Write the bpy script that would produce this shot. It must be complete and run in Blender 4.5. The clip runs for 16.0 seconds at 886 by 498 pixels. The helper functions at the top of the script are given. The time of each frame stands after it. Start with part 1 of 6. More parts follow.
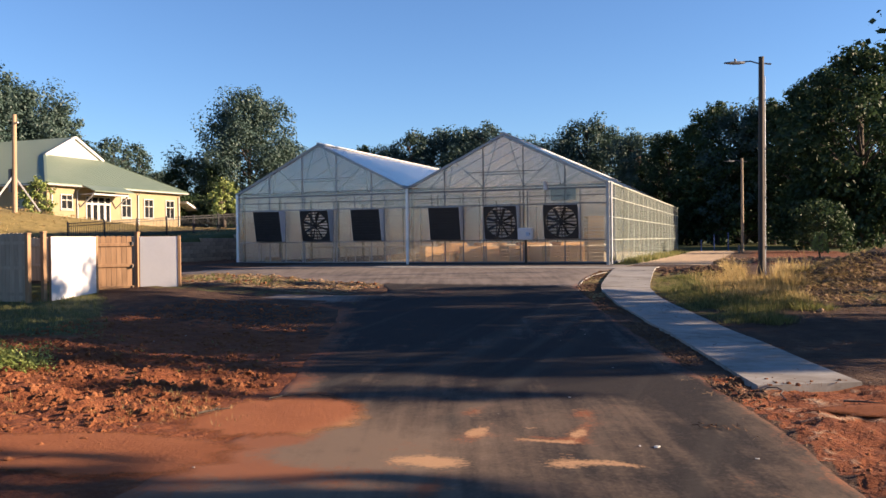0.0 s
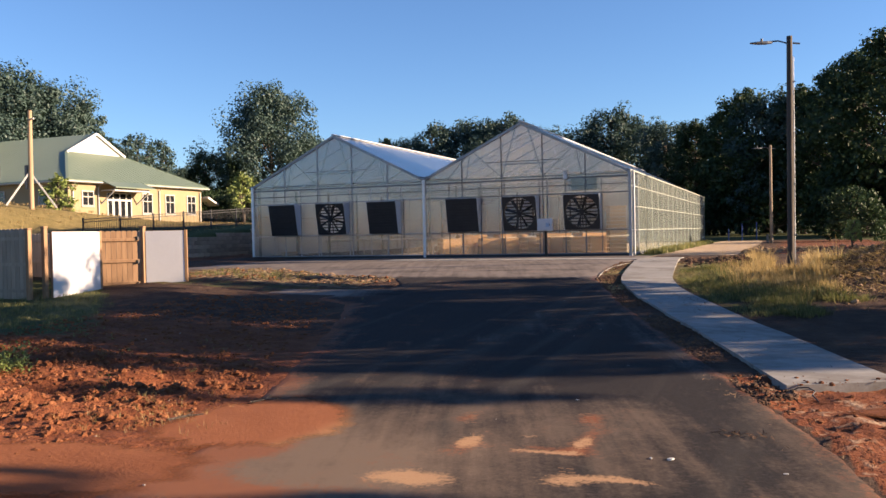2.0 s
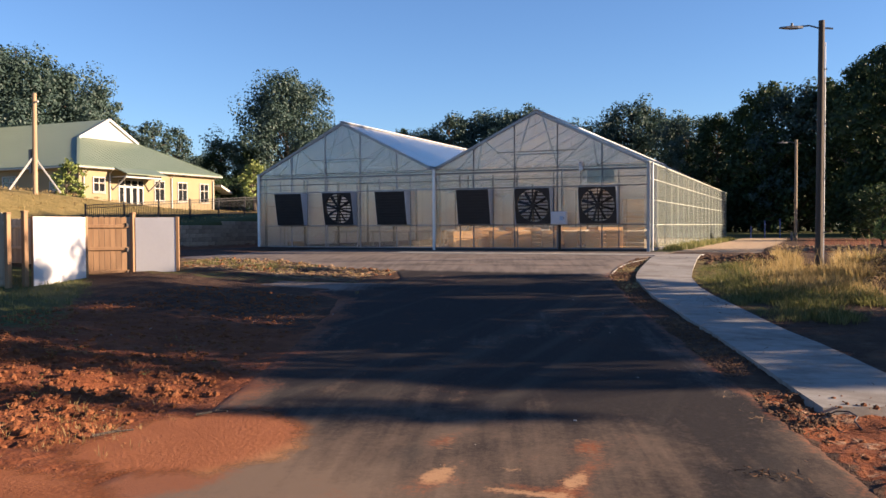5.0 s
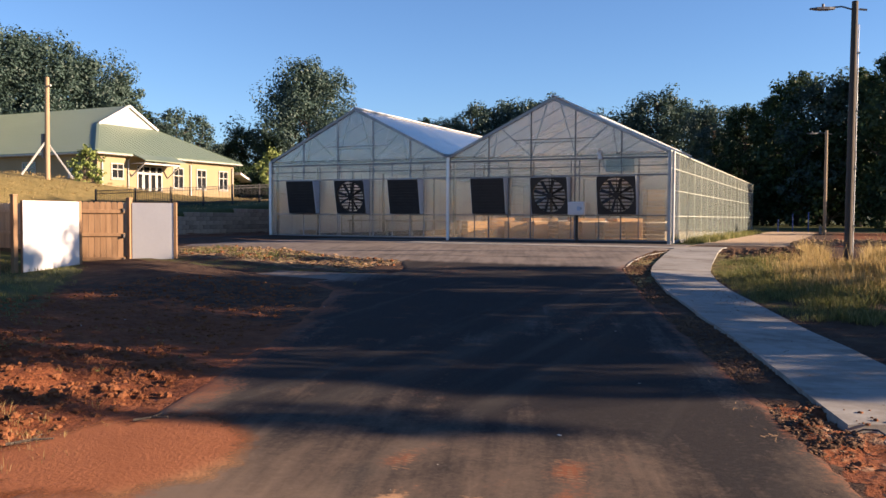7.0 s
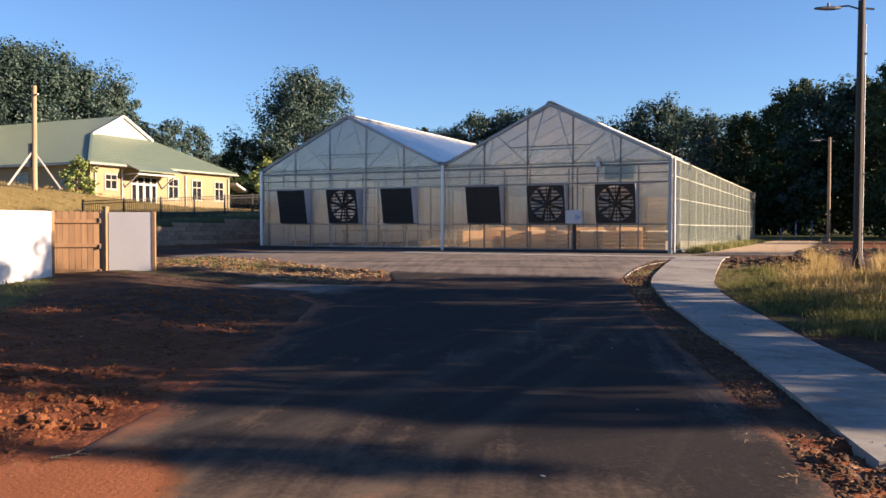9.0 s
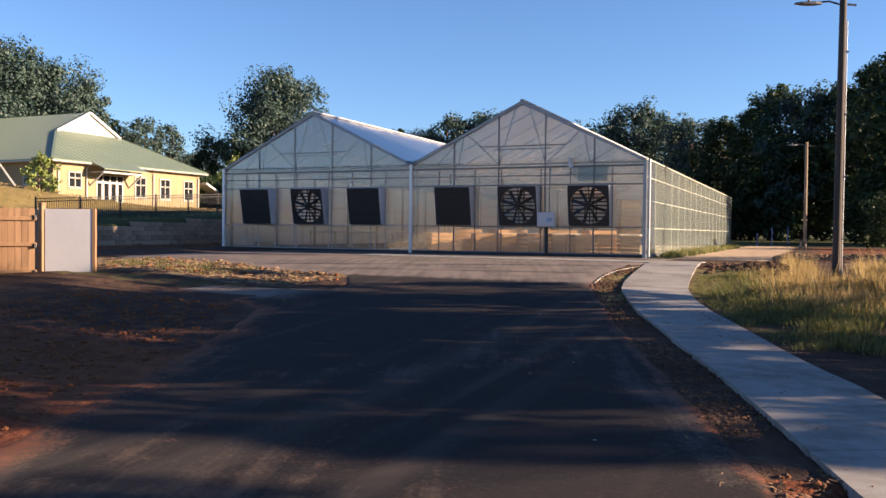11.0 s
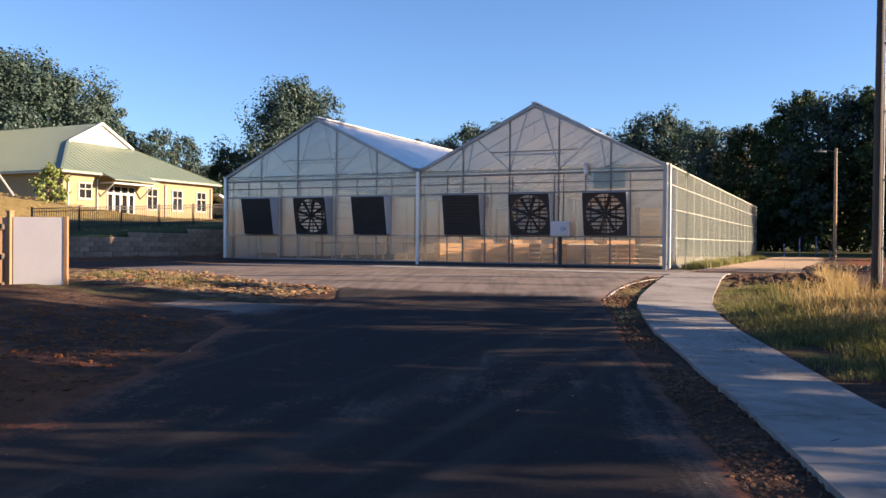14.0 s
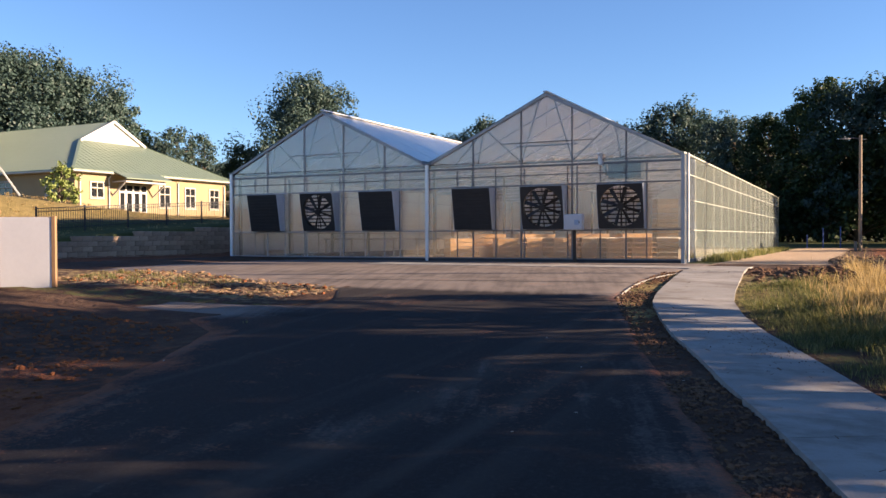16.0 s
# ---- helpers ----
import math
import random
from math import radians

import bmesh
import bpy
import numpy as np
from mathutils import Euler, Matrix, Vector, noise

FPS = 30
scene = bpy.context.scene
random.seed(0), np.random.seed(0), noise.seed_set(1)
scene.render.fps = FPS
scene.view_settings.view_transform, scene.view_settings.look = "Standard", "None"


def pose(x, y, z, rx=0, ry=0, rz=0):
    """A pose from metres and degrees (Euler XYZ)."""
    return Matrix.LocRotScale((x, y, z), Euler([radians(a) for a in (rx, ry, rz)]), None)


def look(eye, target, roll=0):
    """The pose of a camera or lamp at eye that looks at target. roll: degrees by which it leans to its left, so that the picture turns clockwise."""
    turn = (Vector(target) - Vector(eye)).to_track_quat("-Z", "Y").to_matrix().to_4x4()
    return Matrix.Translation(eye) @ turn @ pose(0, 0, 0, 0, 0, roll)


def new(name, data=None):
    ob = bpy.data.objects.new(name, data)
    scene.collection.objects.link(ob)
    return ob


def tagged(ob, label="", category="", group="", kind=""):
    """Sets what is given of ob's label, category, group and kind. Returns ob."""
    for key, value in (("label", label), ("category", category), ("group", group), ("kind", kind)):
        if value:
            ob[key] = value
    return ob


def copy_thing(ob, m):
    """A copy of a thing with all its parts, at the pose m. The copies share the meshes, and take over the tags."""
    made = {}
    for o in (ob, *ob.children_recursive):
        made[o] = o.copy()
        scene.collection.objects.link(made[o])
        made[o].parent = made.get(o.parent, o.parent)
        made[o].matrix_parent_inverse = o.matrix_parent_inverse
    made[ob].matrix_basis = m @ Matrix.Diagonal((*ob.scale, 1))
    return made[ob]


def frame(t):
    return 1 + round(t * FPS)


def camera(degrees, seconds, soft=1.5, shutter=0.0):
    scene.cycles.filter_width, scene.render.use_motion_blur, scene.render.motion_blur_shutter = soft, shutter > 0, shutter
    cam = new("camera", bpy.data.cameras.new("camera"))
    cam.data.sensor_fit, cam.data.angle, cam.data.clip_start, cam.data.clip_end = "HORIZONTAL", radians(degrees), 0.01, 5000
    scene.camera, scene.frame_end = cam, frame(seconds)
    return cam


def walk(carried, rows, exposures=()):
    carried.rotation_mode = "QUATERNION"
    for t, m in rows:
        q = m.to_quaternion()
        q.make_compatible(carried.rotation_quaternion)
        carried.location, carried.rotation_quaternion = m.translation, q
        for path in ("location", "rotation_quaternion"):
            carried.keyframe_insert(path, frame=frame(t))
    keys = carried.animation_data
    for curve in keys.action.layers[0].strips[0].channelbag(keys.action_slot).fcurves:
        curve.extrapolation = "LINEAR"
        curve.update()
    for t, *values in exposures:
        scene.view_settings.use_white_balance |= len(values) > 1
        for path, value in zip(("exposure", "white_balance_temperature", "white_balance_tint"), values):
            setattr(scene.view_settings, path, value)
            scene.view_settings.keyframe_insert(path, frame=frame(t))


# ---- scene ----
cam = camera(56.0, 16.0)
PATH = [
    (0, (6.155, -35.306, 1.124), (5.438, -33.439, 1.102), -0.6),
    (0.5, (6.174, -35.062, 1.107), (5.364, -33.234, 1.091), -0.2),
    (1, (6.174, -34.789, 1.09), (5.33, -32.976, 1.07), 0.1),
    (1.5, (6.105, -34.534, 1.083), (5.328, -32.691, 1.037), -0.9),
    (2, (6.169, -34.371, 1.064), (5.394, -32.527, 1.027), -1.2),
    (2.5, (6.126, -34.081, 1.052), (5.325, -32.249, 1.009), -0.6),
    (3, (6.071, -33.888, 1.04), (5.296, -32.045, 1.0), -0.9),
    (3.5, (6.057, -33.691, 1.032), (5.241, -31.865, 1.018), -0.8),
    (4, (6.112, -33.48, 1.043), (5.285, -31.659, 1.037), 0.3),
    (4.2, (6.093, -33.385, 1.05), (5.283, -31.556, 1.034), 0.2),
    (6.3, (5.959, -32.34, 0.993), (5.127, -30.523, 0.92), -0.9),
    (6.5, (5.98, -32.22, 0.996), (5.149, -30.402, 0.923), -0.8),
    (7, (6.032, -31.933, 0.986), (5.163, -30.133, 0.909), 0.3),
    (7.5, (5.992, -31.706, 0.971), (5.15, -29.894, 0.888), 0.5),
    (8, (5.908, -31.474, 0.961), (5.076, -29.656, 0.903), -0.2),
    (8.2, (5.888, -31.387, 0.962), (5.022, -29.585, 0.908), -0.1),
    (10.3, (5.744, -30.131, 0.902), (4.875, -28.33, 0.854), 0.3),
    (10.5, (5.715, -30.008, 0.903), (4.866, -28.198, 0.855), 0.1),
    (11, (5.723, -29.72, 0.898), (4.898, -27.899, 0.854), 0.6),
    (11.5, (5.732, -29.405, 0.882), (4.905, -27.584, 0.831), 1.1),
    (12, (5.654, -29.08, 0.874), (4.885, -27.234, 0.818), 0.1),
    (12.5, (5.649, -28.757, 0.856), (4.851, -26.924, 0.793), 0.7),
    (13, (5.609, -28.506, 0.846), (4.758, -26.699, 0.761), 1.2),
    (13.5, (5.512, -28.239, 0.851), (4.677, -26.422, 0.803), 0.2),
    (14, (5.481, -28.016, 0.842), (4.609, -26.217, 0.826), 0.5),
    (14.5, (5.502, -27.841, 0.827), (4.59, -26.061, 0.785), 0.5),
    (15, (5.453, -27.599, 0.862), (4.584, -25.798, 0.811), -0.7),
    (15.5, (5.377, -27.366, 0.866), (4.536, -25.552, 0.836), -1.1),
    (16, (5.332, -27.044, 0.868), (4.42, -25.264, 0.839), -0.2),
]
walk(cam, [(t, look(*v)) for t, *v in PATH], ((0, 1.79, 6750, 18), (6.5, 1.74, 6770, 19), (8.2, 1.78, 6780, 19), (11, 1.84, 6800, 20), (12.5, 1.98, 6850, 21), (14, 1.96, 6830, 21), (16, 1.94, 6800, 20)))

# ---- world, sun, exposure ----
SUN_AZ, SUN_EL = 73.0, 16.5          # degrees clockwise from +y, degrees above the horizon
world = bpy.data.worlds.new("sky")
scene.world = world
world.use_nodes = True
wn = world.node_tree.nodes
sky = wn.new("ShaderNodeTexSky")
sky.sky_type, sky.sun_disc = "NISHITA", False
sky.sun_elevation, sky.sun_rotation = radians(SUN_EL), radians(SUN_AZ)
sky.air_density, sky.dust_density, sky.ozone_density = 1.0, 0.0, 6.0
wn["Background"].inputs["Strength"].default_value = 0.0595
world.node_tree.links.new(sky.outputs[0], wn["Background"].inputs["Color"])
sun = new("sun", bpy.data.lights.new("sun", "SUN"))
sun.data.energy, sun.data.angle, sun.data.color = 5.0, radians(0.45), (1.0, 0.80, 0.56)
ce = math.cos(radians(SUN_EL))
SUN_DIR = Vector((math.sin(radians(SUN_AZ)) * ce, math.cos(radians(SUN_AZ)) * ce, math.sin(radians(SUN_EL))))
sun.matrix_world = look(SUN_DIR * 120, (0, 0, 0))


# ---- materials ----
def nodes_of(name):
    m = bpy.data.materials.new(name)
    m.use_nodes = True
    t = m.node_tree
    return m, t, t.nodes, t.links, t.nodes["Principled BSDF"]


def noise_node(t, scale, detail=4.0, rough=0.6, coords=None, stretch=None):
    n = t.nodes.new("ShaderNodeTexNoise")
    n.inputs["Scale"].default_value = scale
    n.inputs["Detail"].default_value = detail
    n.inputs["Roughness"].default_value = rough
    if coords is not None:
        if stretch:
            mp = t.nodes.new("ShaderNodeMapping")
            mp.inputs["Scale"].default_value = stretch
            t.links.new(coords, mp.inputs["Vector"])
            coords = mp.outputs[0]
        t.links.new(coords, n.inputs["Vector"])
    return n


def ramp_node(t, source, stops):
    r = t.nodes.new("ShaderNodeValToRGB")
    while len(r.color_ramp.elements) < len(stops):
        r.color_ramp.elements.new(0.5)
    for e, (p, c) in zip(r.color_ramp.elements, stops):
        e.position = p
        e.color = (*c, 1) if len(c) == 3 else c
    t.links.new(source, r.inputs[0])
    return r


def mix_node(t, fac, a, b, mode="MIX"):
    m = t.nodes.new("ShaderNodeMix")
    m.data_type, m.blend_type = "RGBA", mode
    for sock, v in ((m.inputs[0], fac), (m.inputs[6], a), (m.inputs[7], b)):
        if isinstance(v, (int, float)):
            sock.default_value = v
        elif isinstance(v, tuple):
            sock.default_value = (*v, 1)
        else:
            t.links.new(v, sock)
    return m.outputs[2]


def math_node(t, op, a, b=None, clamp=False):
    m = t.nodes.new("ShaderNodeMath")
    m.operation, m.use_clamp = op, clamp
    for sock, v in zip(m.inputs, (a, b)):
        if v is None:
            continue
        if isinstance(v, (int, float)):
            sock.default_value = v
        else:
            t.links.new(v, sock)
    return m.outputs[0]


def bump_on(t, bsdf, height, strength, distance=0.02):
    b = t.nodes.new("ShaderNodeBump")
    b.inputs["Strength"].default_value = strength
    b.inputs["Distance"].default_value = distance
    t.links.new(height, b.inputs["Height"])
    t.links.new(b.outputs[0], bsdf.inputs["Normal"])


def coords_of(t):
    return t.nodes.new("ShaderNodeTexCoord").outputs["Object"]


def plain(name, a, b, fine=30.0, coarse=1.2, rough=0.7, metal=0.0, bump=0.25, dist=0.01, stretch=None, vary=0.25, spec=0.5):
    """Two tones mixed by coarse and fine noise, with matching relief; pieces differ a little."""
    m, t, n, l, p = nodes_of(name)
    co = coords_of(t)
    big = noise_node(t, coarse, 3, 0.6, co, stretch)
    small = noise_node(t, fine, 5, 0.65, co, stretch)
    f = math_node(t, "ADD", math_node(t, "MULTIPLY", big.outputs[0], 0.6), math_node(t, "MULTIPLY", small.outputs[0], 0.4))
    r = ramp_node(t, f, ((0.3, a), (0.7, b)))
    info = n.new("ShaderNodeObjectInfo")
    v = math_node(t, "ADD", math_node(t, "MULTIPLY", info.outputs["Random"], vary), 1.0 - vary / 2)
    hsv = n.new("ShaderNodeHueSaturation")
    l.new(v, hsv.inputs["Value"])
    l.new(r.outputs[0], hsv.inputs["Color"])
    l.new(hsv.outputs[0], p.inputs["Base Color"])
    l.new(ramp_node(t, small.outputs[0], ((0.3, (rough * 0.85,) * 3), (0.7, (min(1, rough * 1.1),) * 3))).outputs[0], p.inputs["Roughness"])
    p.inputs["Metallic"].default_value = metal
    p.inputs["Specular IOR Level"].default_value = spec
    if bump:
        bump_on(t, p, small.outputs[0], bump, dist)
    return m


def ground_material():
    m, t, n, l, p = nodes_of("ground")
    co = coords_of(t)

    def attr(name):
        a = n.new("ShaderNodeAttribute")
        a.attribute_name = name
        return a.outputs["Fac"]

    big, mid, fine = noise_node(t, 0.35, 4, 0.6, co), noise_node(t, 2.2, 5, 0.65, co), noise_node(t, 18.0, 5, 0.7, co)
    clump = noise_node(t, 6.0, 3, 0.6, co)
    wob = math_node(t, "MULTIPLY", math_node(t, "SUBTRACT", math_node(t, "ADD", mid.outputs[0], clump.outputs[0]), 1.0), 1.5)

    def mask(name):
        a = math_node(t, "ADD", attr(name), math_node(t, "MULTIPLY", wob, 0.45))
        return ramp_node(t, a, ((0.40, (0, 0, 0)), (0.60, (1, 1, 1)))).outputs[0]

    soil = ramp_node(t, mid.outputs[0], ((0.25, (0.034, 0.021, 0.016)), (0.5, (0.062, 0.035, 0.024)), (0.75, (0.105, 0.066, 0.043))))
    red = ramp_node(t, math_node(t, "ADD", math_node(t, "MULTIPLY", mid.outputs[0], 0.6), math_node(t, "MULTIPLY", fine.outputs[0], 0.4)),
                    ((0.3, (0.072, 0.022, 0.0105)), (0.5, (0.165, 0.052, 0.0225)), (0.72, (0.285, 0.106, 0.047))))
    tan = ramp_node(t, fine.outputs[0], ((0.3, (0.29, 0.205, 0.135)), (0.7, (0.44, 0.335, 0.235))))
    lawn = ramp_node(t, math_node(t, "ADD", math_node(t, "MULTIPLY", big.outputs[0], 0.5), math_node(t, "MULTIPLY", fine.outputs[0], 0.5)),
                     ((0.3, (0.035, 0.045, 0.014)), (0.55, (0.075, 0.082, 0.028)), (0.75, (0.15, 0.13, 0.05))))
    dry = ramp_node(t, math_node(t, "ADD", math_node(t, "MULTIPLY", mid.outputs[0], 0.5), math_node(t, "MULTIPLY", fine.outputs[0], 0.5)),
                    ((0.3, (0.09, 0.075, 0.026)), (0.5, (0.19, 0.145, 0.056)), (0.72, (0.28, 0.205, 0.09))))
    c = soil.outputs[0]
    for name, r in (("red", red), ("tan", tan), ("lawn", lawn), ("dry", dry)):
        c = mix_node(t, mask(name), c, r.outputs[0])
    l.new(c, p.inputs["Base Color"])
    p.inputs["Roughness"].default_value = 0.95
    p.inputs["Specular IOR Level"].default_value = 0.15
    h = math_node(t, "ADD", math_node(t, "MULTIPLY", clump.outputs[0], 0.7), math_node(t, "MULTIPLY", fine.outputs[0], 0.3))
    bump_on(t, p, h, 0.9, 0.12)
    return m


def asphalt_material():
    m, t, n, l, p = nodes_of("asphalt")
    co = coords_of(t)
    grit, patch, streak = noise_node(t, 160, 3, 0.7, co), noise_node(t, 0.6, 6, 0.62, co), noise_node(t, 2.6, 8, 0.72, co)
    tyre = noise_node(t, 1.0, 3, 0.5, co, (2.6, 0.06, 1))
    base = ramp_node(t, grit.outputs[0], ((0.3, (0.0128, 0.0106, 0.0103)), (0.7, (0.0325, 0.0272, 0.0262))))
    worn = mix_node(t, ramp_node(t, tyre.outputs[0], ((0.5, (0, 0, 0)), (0.72, (0.6, 0.6, 0.6)))).outputs[0], base.outputs[0], (0.060, 0.052, 0.044))

    def attr(name):
        a = n.new("ShaderNodeAttribute")
        a.attribute_name = name
        return a.outputs["Fac"]

    crumb = noise_node(t, 24, 5, 0.75, co)
    wob = math_node(t, "MULTIPLY", math_node(t, "SUBTRACT", math_node(t, "ADD", math_node(t, "ADD", patch.outputs[0], streak.outputs[0]), crumb.outputs[0]), 1.5), 1.5)
    turned = n.new("ShaderNodeMapping")
    turned.inputs["Rotation"].default_value = (0, 0, radians(-20))
    l.new(co, turned.inputs["Vector"])
    lane = noise_node(t, 1.0, 5, 0.6, turned.outputs[0], (5.0, 0.35, 1))
    smear = math_node(t, "MULTIPLY", math_node(t, "SUBTRACT", math_node(t, "ADD", math_node(t, "MULTIPLY", lane.outputs[0], 0.9), math_node(t, "ADD", patch.outputs[0], math_node(t, "MULTIPLY", math_node(t, "ADD", streak.outputs[0], crumb.outputs[0]), 0.5))), 1.45), 1.2)
    worn = mix_node(t, ramp_node(t, crumb.outputs[0], ((0.5, (0, 0, 0)), (0.72, (0.55, 0.55, 0.55)))).outputs[0], worn, (0.062, 0.055, 0.050))
    d = ramp_node(t, math_node(t, "ADD", attr("dust"), smear), ((0.2, (0, 0, 0)), (1.15, (0.9, 0.9, 0.9)))).outputs[0]
    dusted = mix_node(t, d, worn, mix_node(t, attr("warm"), (0.200, 0.168, 0.146), (0.172, 0.122, 0.087)))
    clay = ramp_node(t, math_node(t, "ADD", attr("clay"), math_node(t, "MULTIPLY", wob, 1.3)), ((0.35, (0, 0, 0)), (1.1, (0.8, 0.8, 0.8)))).outputs[0]
    dusted = mix_node(t, clay, dusted, ramp_node(t, grit.outputs[0], ((0.3, (0.13, 0.042, 0.02)), (0.7, (0.30, 0.105, 0.048)))).outputs[0])
    pale = ramp_node(t, math_node(t, "ADD", attr("sand"), math_node(t, "MULTIPLY", wob, 0.75)), ((0.42, (0, 0, 0)), (0.75, (0.9, 0.9, 0.9)))).outputs[0]
    dusted = mix_node(t, pale, dusted, ramp_node(t, grit.outputs[0], ((0.3, (0.34, 0.19, 0.10)), (0.7, (0.46, 0.28, 0.155)))).outputs[0])
    l.new(dusted, p.inputs["Base Color"])
    p.inputs["Roughness"].default_value = 0.88
    p.inputs["Specular IOR Level"].default_value = 0.12
    bump_on(t, p, grit.outputs[0], 0.5, 0.006)
    return m


def panel_material(name, tint, clear, shine, milkiness=0.1):
    """Twin-wall polycarbonate: part clear, part milky, with a gloss on top."""
    m, t, n, l, p = nodes_of(name)
    n.remove(p)
    co = coords_of(t)
    dirt = noise_node(t, 0.8, 5, 0.65, co, (1.0, 1.0, 3.0))
    flute = n.new("ShaderNodeTexWave")
    flute.inputs["Scale"].default_value = 14.0
    flute.inputs["Distortion"].default_value = 0.6
    l.new(co, flute.inputs["Vector"])
    col = ramp_node(t, dirt.outputs[0], ((0.3, tuple(v * 0.88 for v in tint)), (0.7, tint))).outputs[0]
    b = n.new("ShaderNodeBump")
    b.inputs["Strength"].default_value = 0.15
    b.inputs["Distance"].default_value = 0.004
    l.new(flute.outputs[0], b.inputs["Height"])
    warp = noise_node(t, 1.1, 3, 0.55, co, (0.6, 0.6, 1.4))
    wb = n.new("ShaderNodeBump")
    wb.inputs["Strength"].default_value = 0.16
    wb.inputs["Distance"].default_value = 0.05
    l.new(warp.outputs[0], wb.inputs["Height"])
    l.new(b.outputs[0], wb.inputs["Normal"])
    tl, df, tr, gl = (n.new("ShaderNodeBsdf" + k) for k in ("Translucent", "Diffuse", "Transparent", "Glossy"))
    for s in (tl, df):
        l.new(col, s.inputs["Color"])
        l.new(b.outputs[0], s.inputs["Normal"])
    tr.inputs["Color"].default_value = (0.985, 0.975, 0.95, 1)
    gl.inputs["Roughness"].default_value = 0.14
    l.new(wb.outputs[0], gl.inputs["Normal"])
    milk = n.new("ShaderNodeMixShader")
    milk.inputs[0].default_value = milkiness
    l.new(tl.outputs[0], milk.inputs[1])
    l.new(df.outputs[0], milk.inputs[2])
    both = n.new("ShaderNodeMixShader")
    both.inputs[0].default_value = clear
    l.new(milk.outputs[0], both.inputs[1])
    l.new(tr.outputs[0], both.inputs[2])
    top = n.new("ShaderNodeMixShader")
    fr = n.new("ShaderNodeFresnel")
    fr.inputs["IOR"].default_value = 1.45
    l.new(math_node(t, "MULTIPLY", fr.outputs[0], shine), top.inputs[0])
    l.new(both.outputs[0], top.inputs[1])
    l.new(gl.outputs[0], top.inputs[2])
    l.new(top.outputs[0], n["Material Output"].inputs["Surface"])
    return m


def leaf_material(name, a, b, c, through_share=0.22):
    m, t, n, l, p = nodes_of(name)
    n.remove(p)
    geo = n.new("ShaderNodeNewGeometry")
    info = n.new("ShaderNodeObjectInfo")
    f = math_node(t, "ADD", math_node(t, "MULTIPLY", geo.outputs["Random Per Island"], 0.75), math_node(t, "MULTIPLY", info.outputs["Random"], 0.25))
    col = ramp_node(t, f, ((0.0, a), (0.5, b), (1.0, c))).outputs[0]
    df, tl, gl = n.new("ShaderNodeBsdfDiffuse"), n.new("ShaderNodeBsdfTranslucent"), n.new("ShaderNodeBsdfGlossy")
    l.new(col, df.inputs["Color"])
    l.new(mix_node(t, 0.0 if through_share > 0.4 else 0.5, col, (0.055, 0.095, 0.05)), tl.inputs["Color"])
    gl.inputs["Roughness"].default_value = 0.5
    gl.inputs["Color"].default_value = (0.3, 0.3, 0.3, 1)
    s1, s2 = n.new("ShaderNodeMixShader"), n.new("ShaderNodeMixShader")
    s1.inputs[0].default_value = through_share
    l.new(df.outputs[0], s1.inputs[1])
    l.new(tl.outputs[0], s1.inputs[2])
    s2.inputs[0].default_value = 0.06
    l.new(s1.outputs[0], s2.inputs[1])
    l.new(gl.outputs[0], s2.inputs[2])
    l.new(s2.outputs[0], n["Material Output"].inputs["Surface"])
    return m


def stained(m, tone, scale, low, high, share):
    """Blotches of ground-in dirt over a finished material."""
    t = m.node_tree
    p = t.nodes["Principled BSDF"]
    old = p.inputs["Base Color"].links[0].from_socket
    geo = t.nodes.new("ShaderNodeNewGeometry").outputs["Position"]
    a = noise_node(t, scale, 6, 0.7, geo, (1.0, 1.6, 1.0))
    f = ramp_node(t, a.outputs[0], ((low, (0, 0, 0)), (high, (share,) * 3))).outputs[0]
    t.links.new(mix_node(t, f, old, tone), p.inputs["Base Color"])
    return m


GROUND, ASPHALT = ground_material(), asphalt_material()
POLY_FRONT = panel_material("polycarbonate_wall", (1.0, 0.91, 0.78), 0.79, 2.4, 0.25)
POLY_END = panel_material("polycarbonate_far_wall", (1.0, 0.98, 0.94), 0.08, 1.0, 0.35)
POLY_GABLE = panel_material("polycarbonate_gable", (1.0, 0.97, 0.94), 0.77, 3.0, 0.35)
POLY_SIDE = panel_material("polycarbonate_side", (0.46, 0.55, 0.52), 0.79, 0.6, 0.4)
# first side bay: same sheet tinted dark and bluish to look shaded
POLY_CORNER_SHADE = panel_material("polycarbonate_corner_shade", (0.27, 0.33, 0.40), 0.30, 1.5, 0.5)
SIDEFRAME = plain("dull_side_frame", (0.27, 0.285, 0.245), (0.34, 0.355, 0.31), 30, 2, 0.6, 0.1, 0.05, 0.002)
POLY_ROOF = panel_material("polycarbonate_roof", (1.0, 1.0, 1.0), 0.60, 1.4, 0.10)
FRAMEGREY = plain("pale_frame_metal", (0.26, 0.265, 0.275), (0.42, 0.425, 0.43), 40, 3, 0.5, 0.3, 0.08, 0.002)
CONCRETE = plain("concrete", (0.21, 0.202, 0.187), (0.325, 0.312, 0.29), 60, 1.1, 0.92, 0, 0.25, 0.006, None, 0.14, 0.15)
stained(CONCRETE, (0.105, 0.080, 0.060), 0.75, 0.47, 0.70, 0.8)
stained(CONCRETE, (0.16, 0.13, 0.105), 3.5, 0.5, 0.75, 0.5)
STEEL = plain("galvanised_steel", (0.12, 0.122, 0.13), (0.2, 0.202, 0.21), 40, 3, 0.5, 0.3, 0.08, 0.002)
ALUM = plain("bright_aluminium", (0.62, 0.63, 0.65), (0.78, 0.79, 0.80), 30, 2, 0.42, 0.35, 0.05, 0.002)
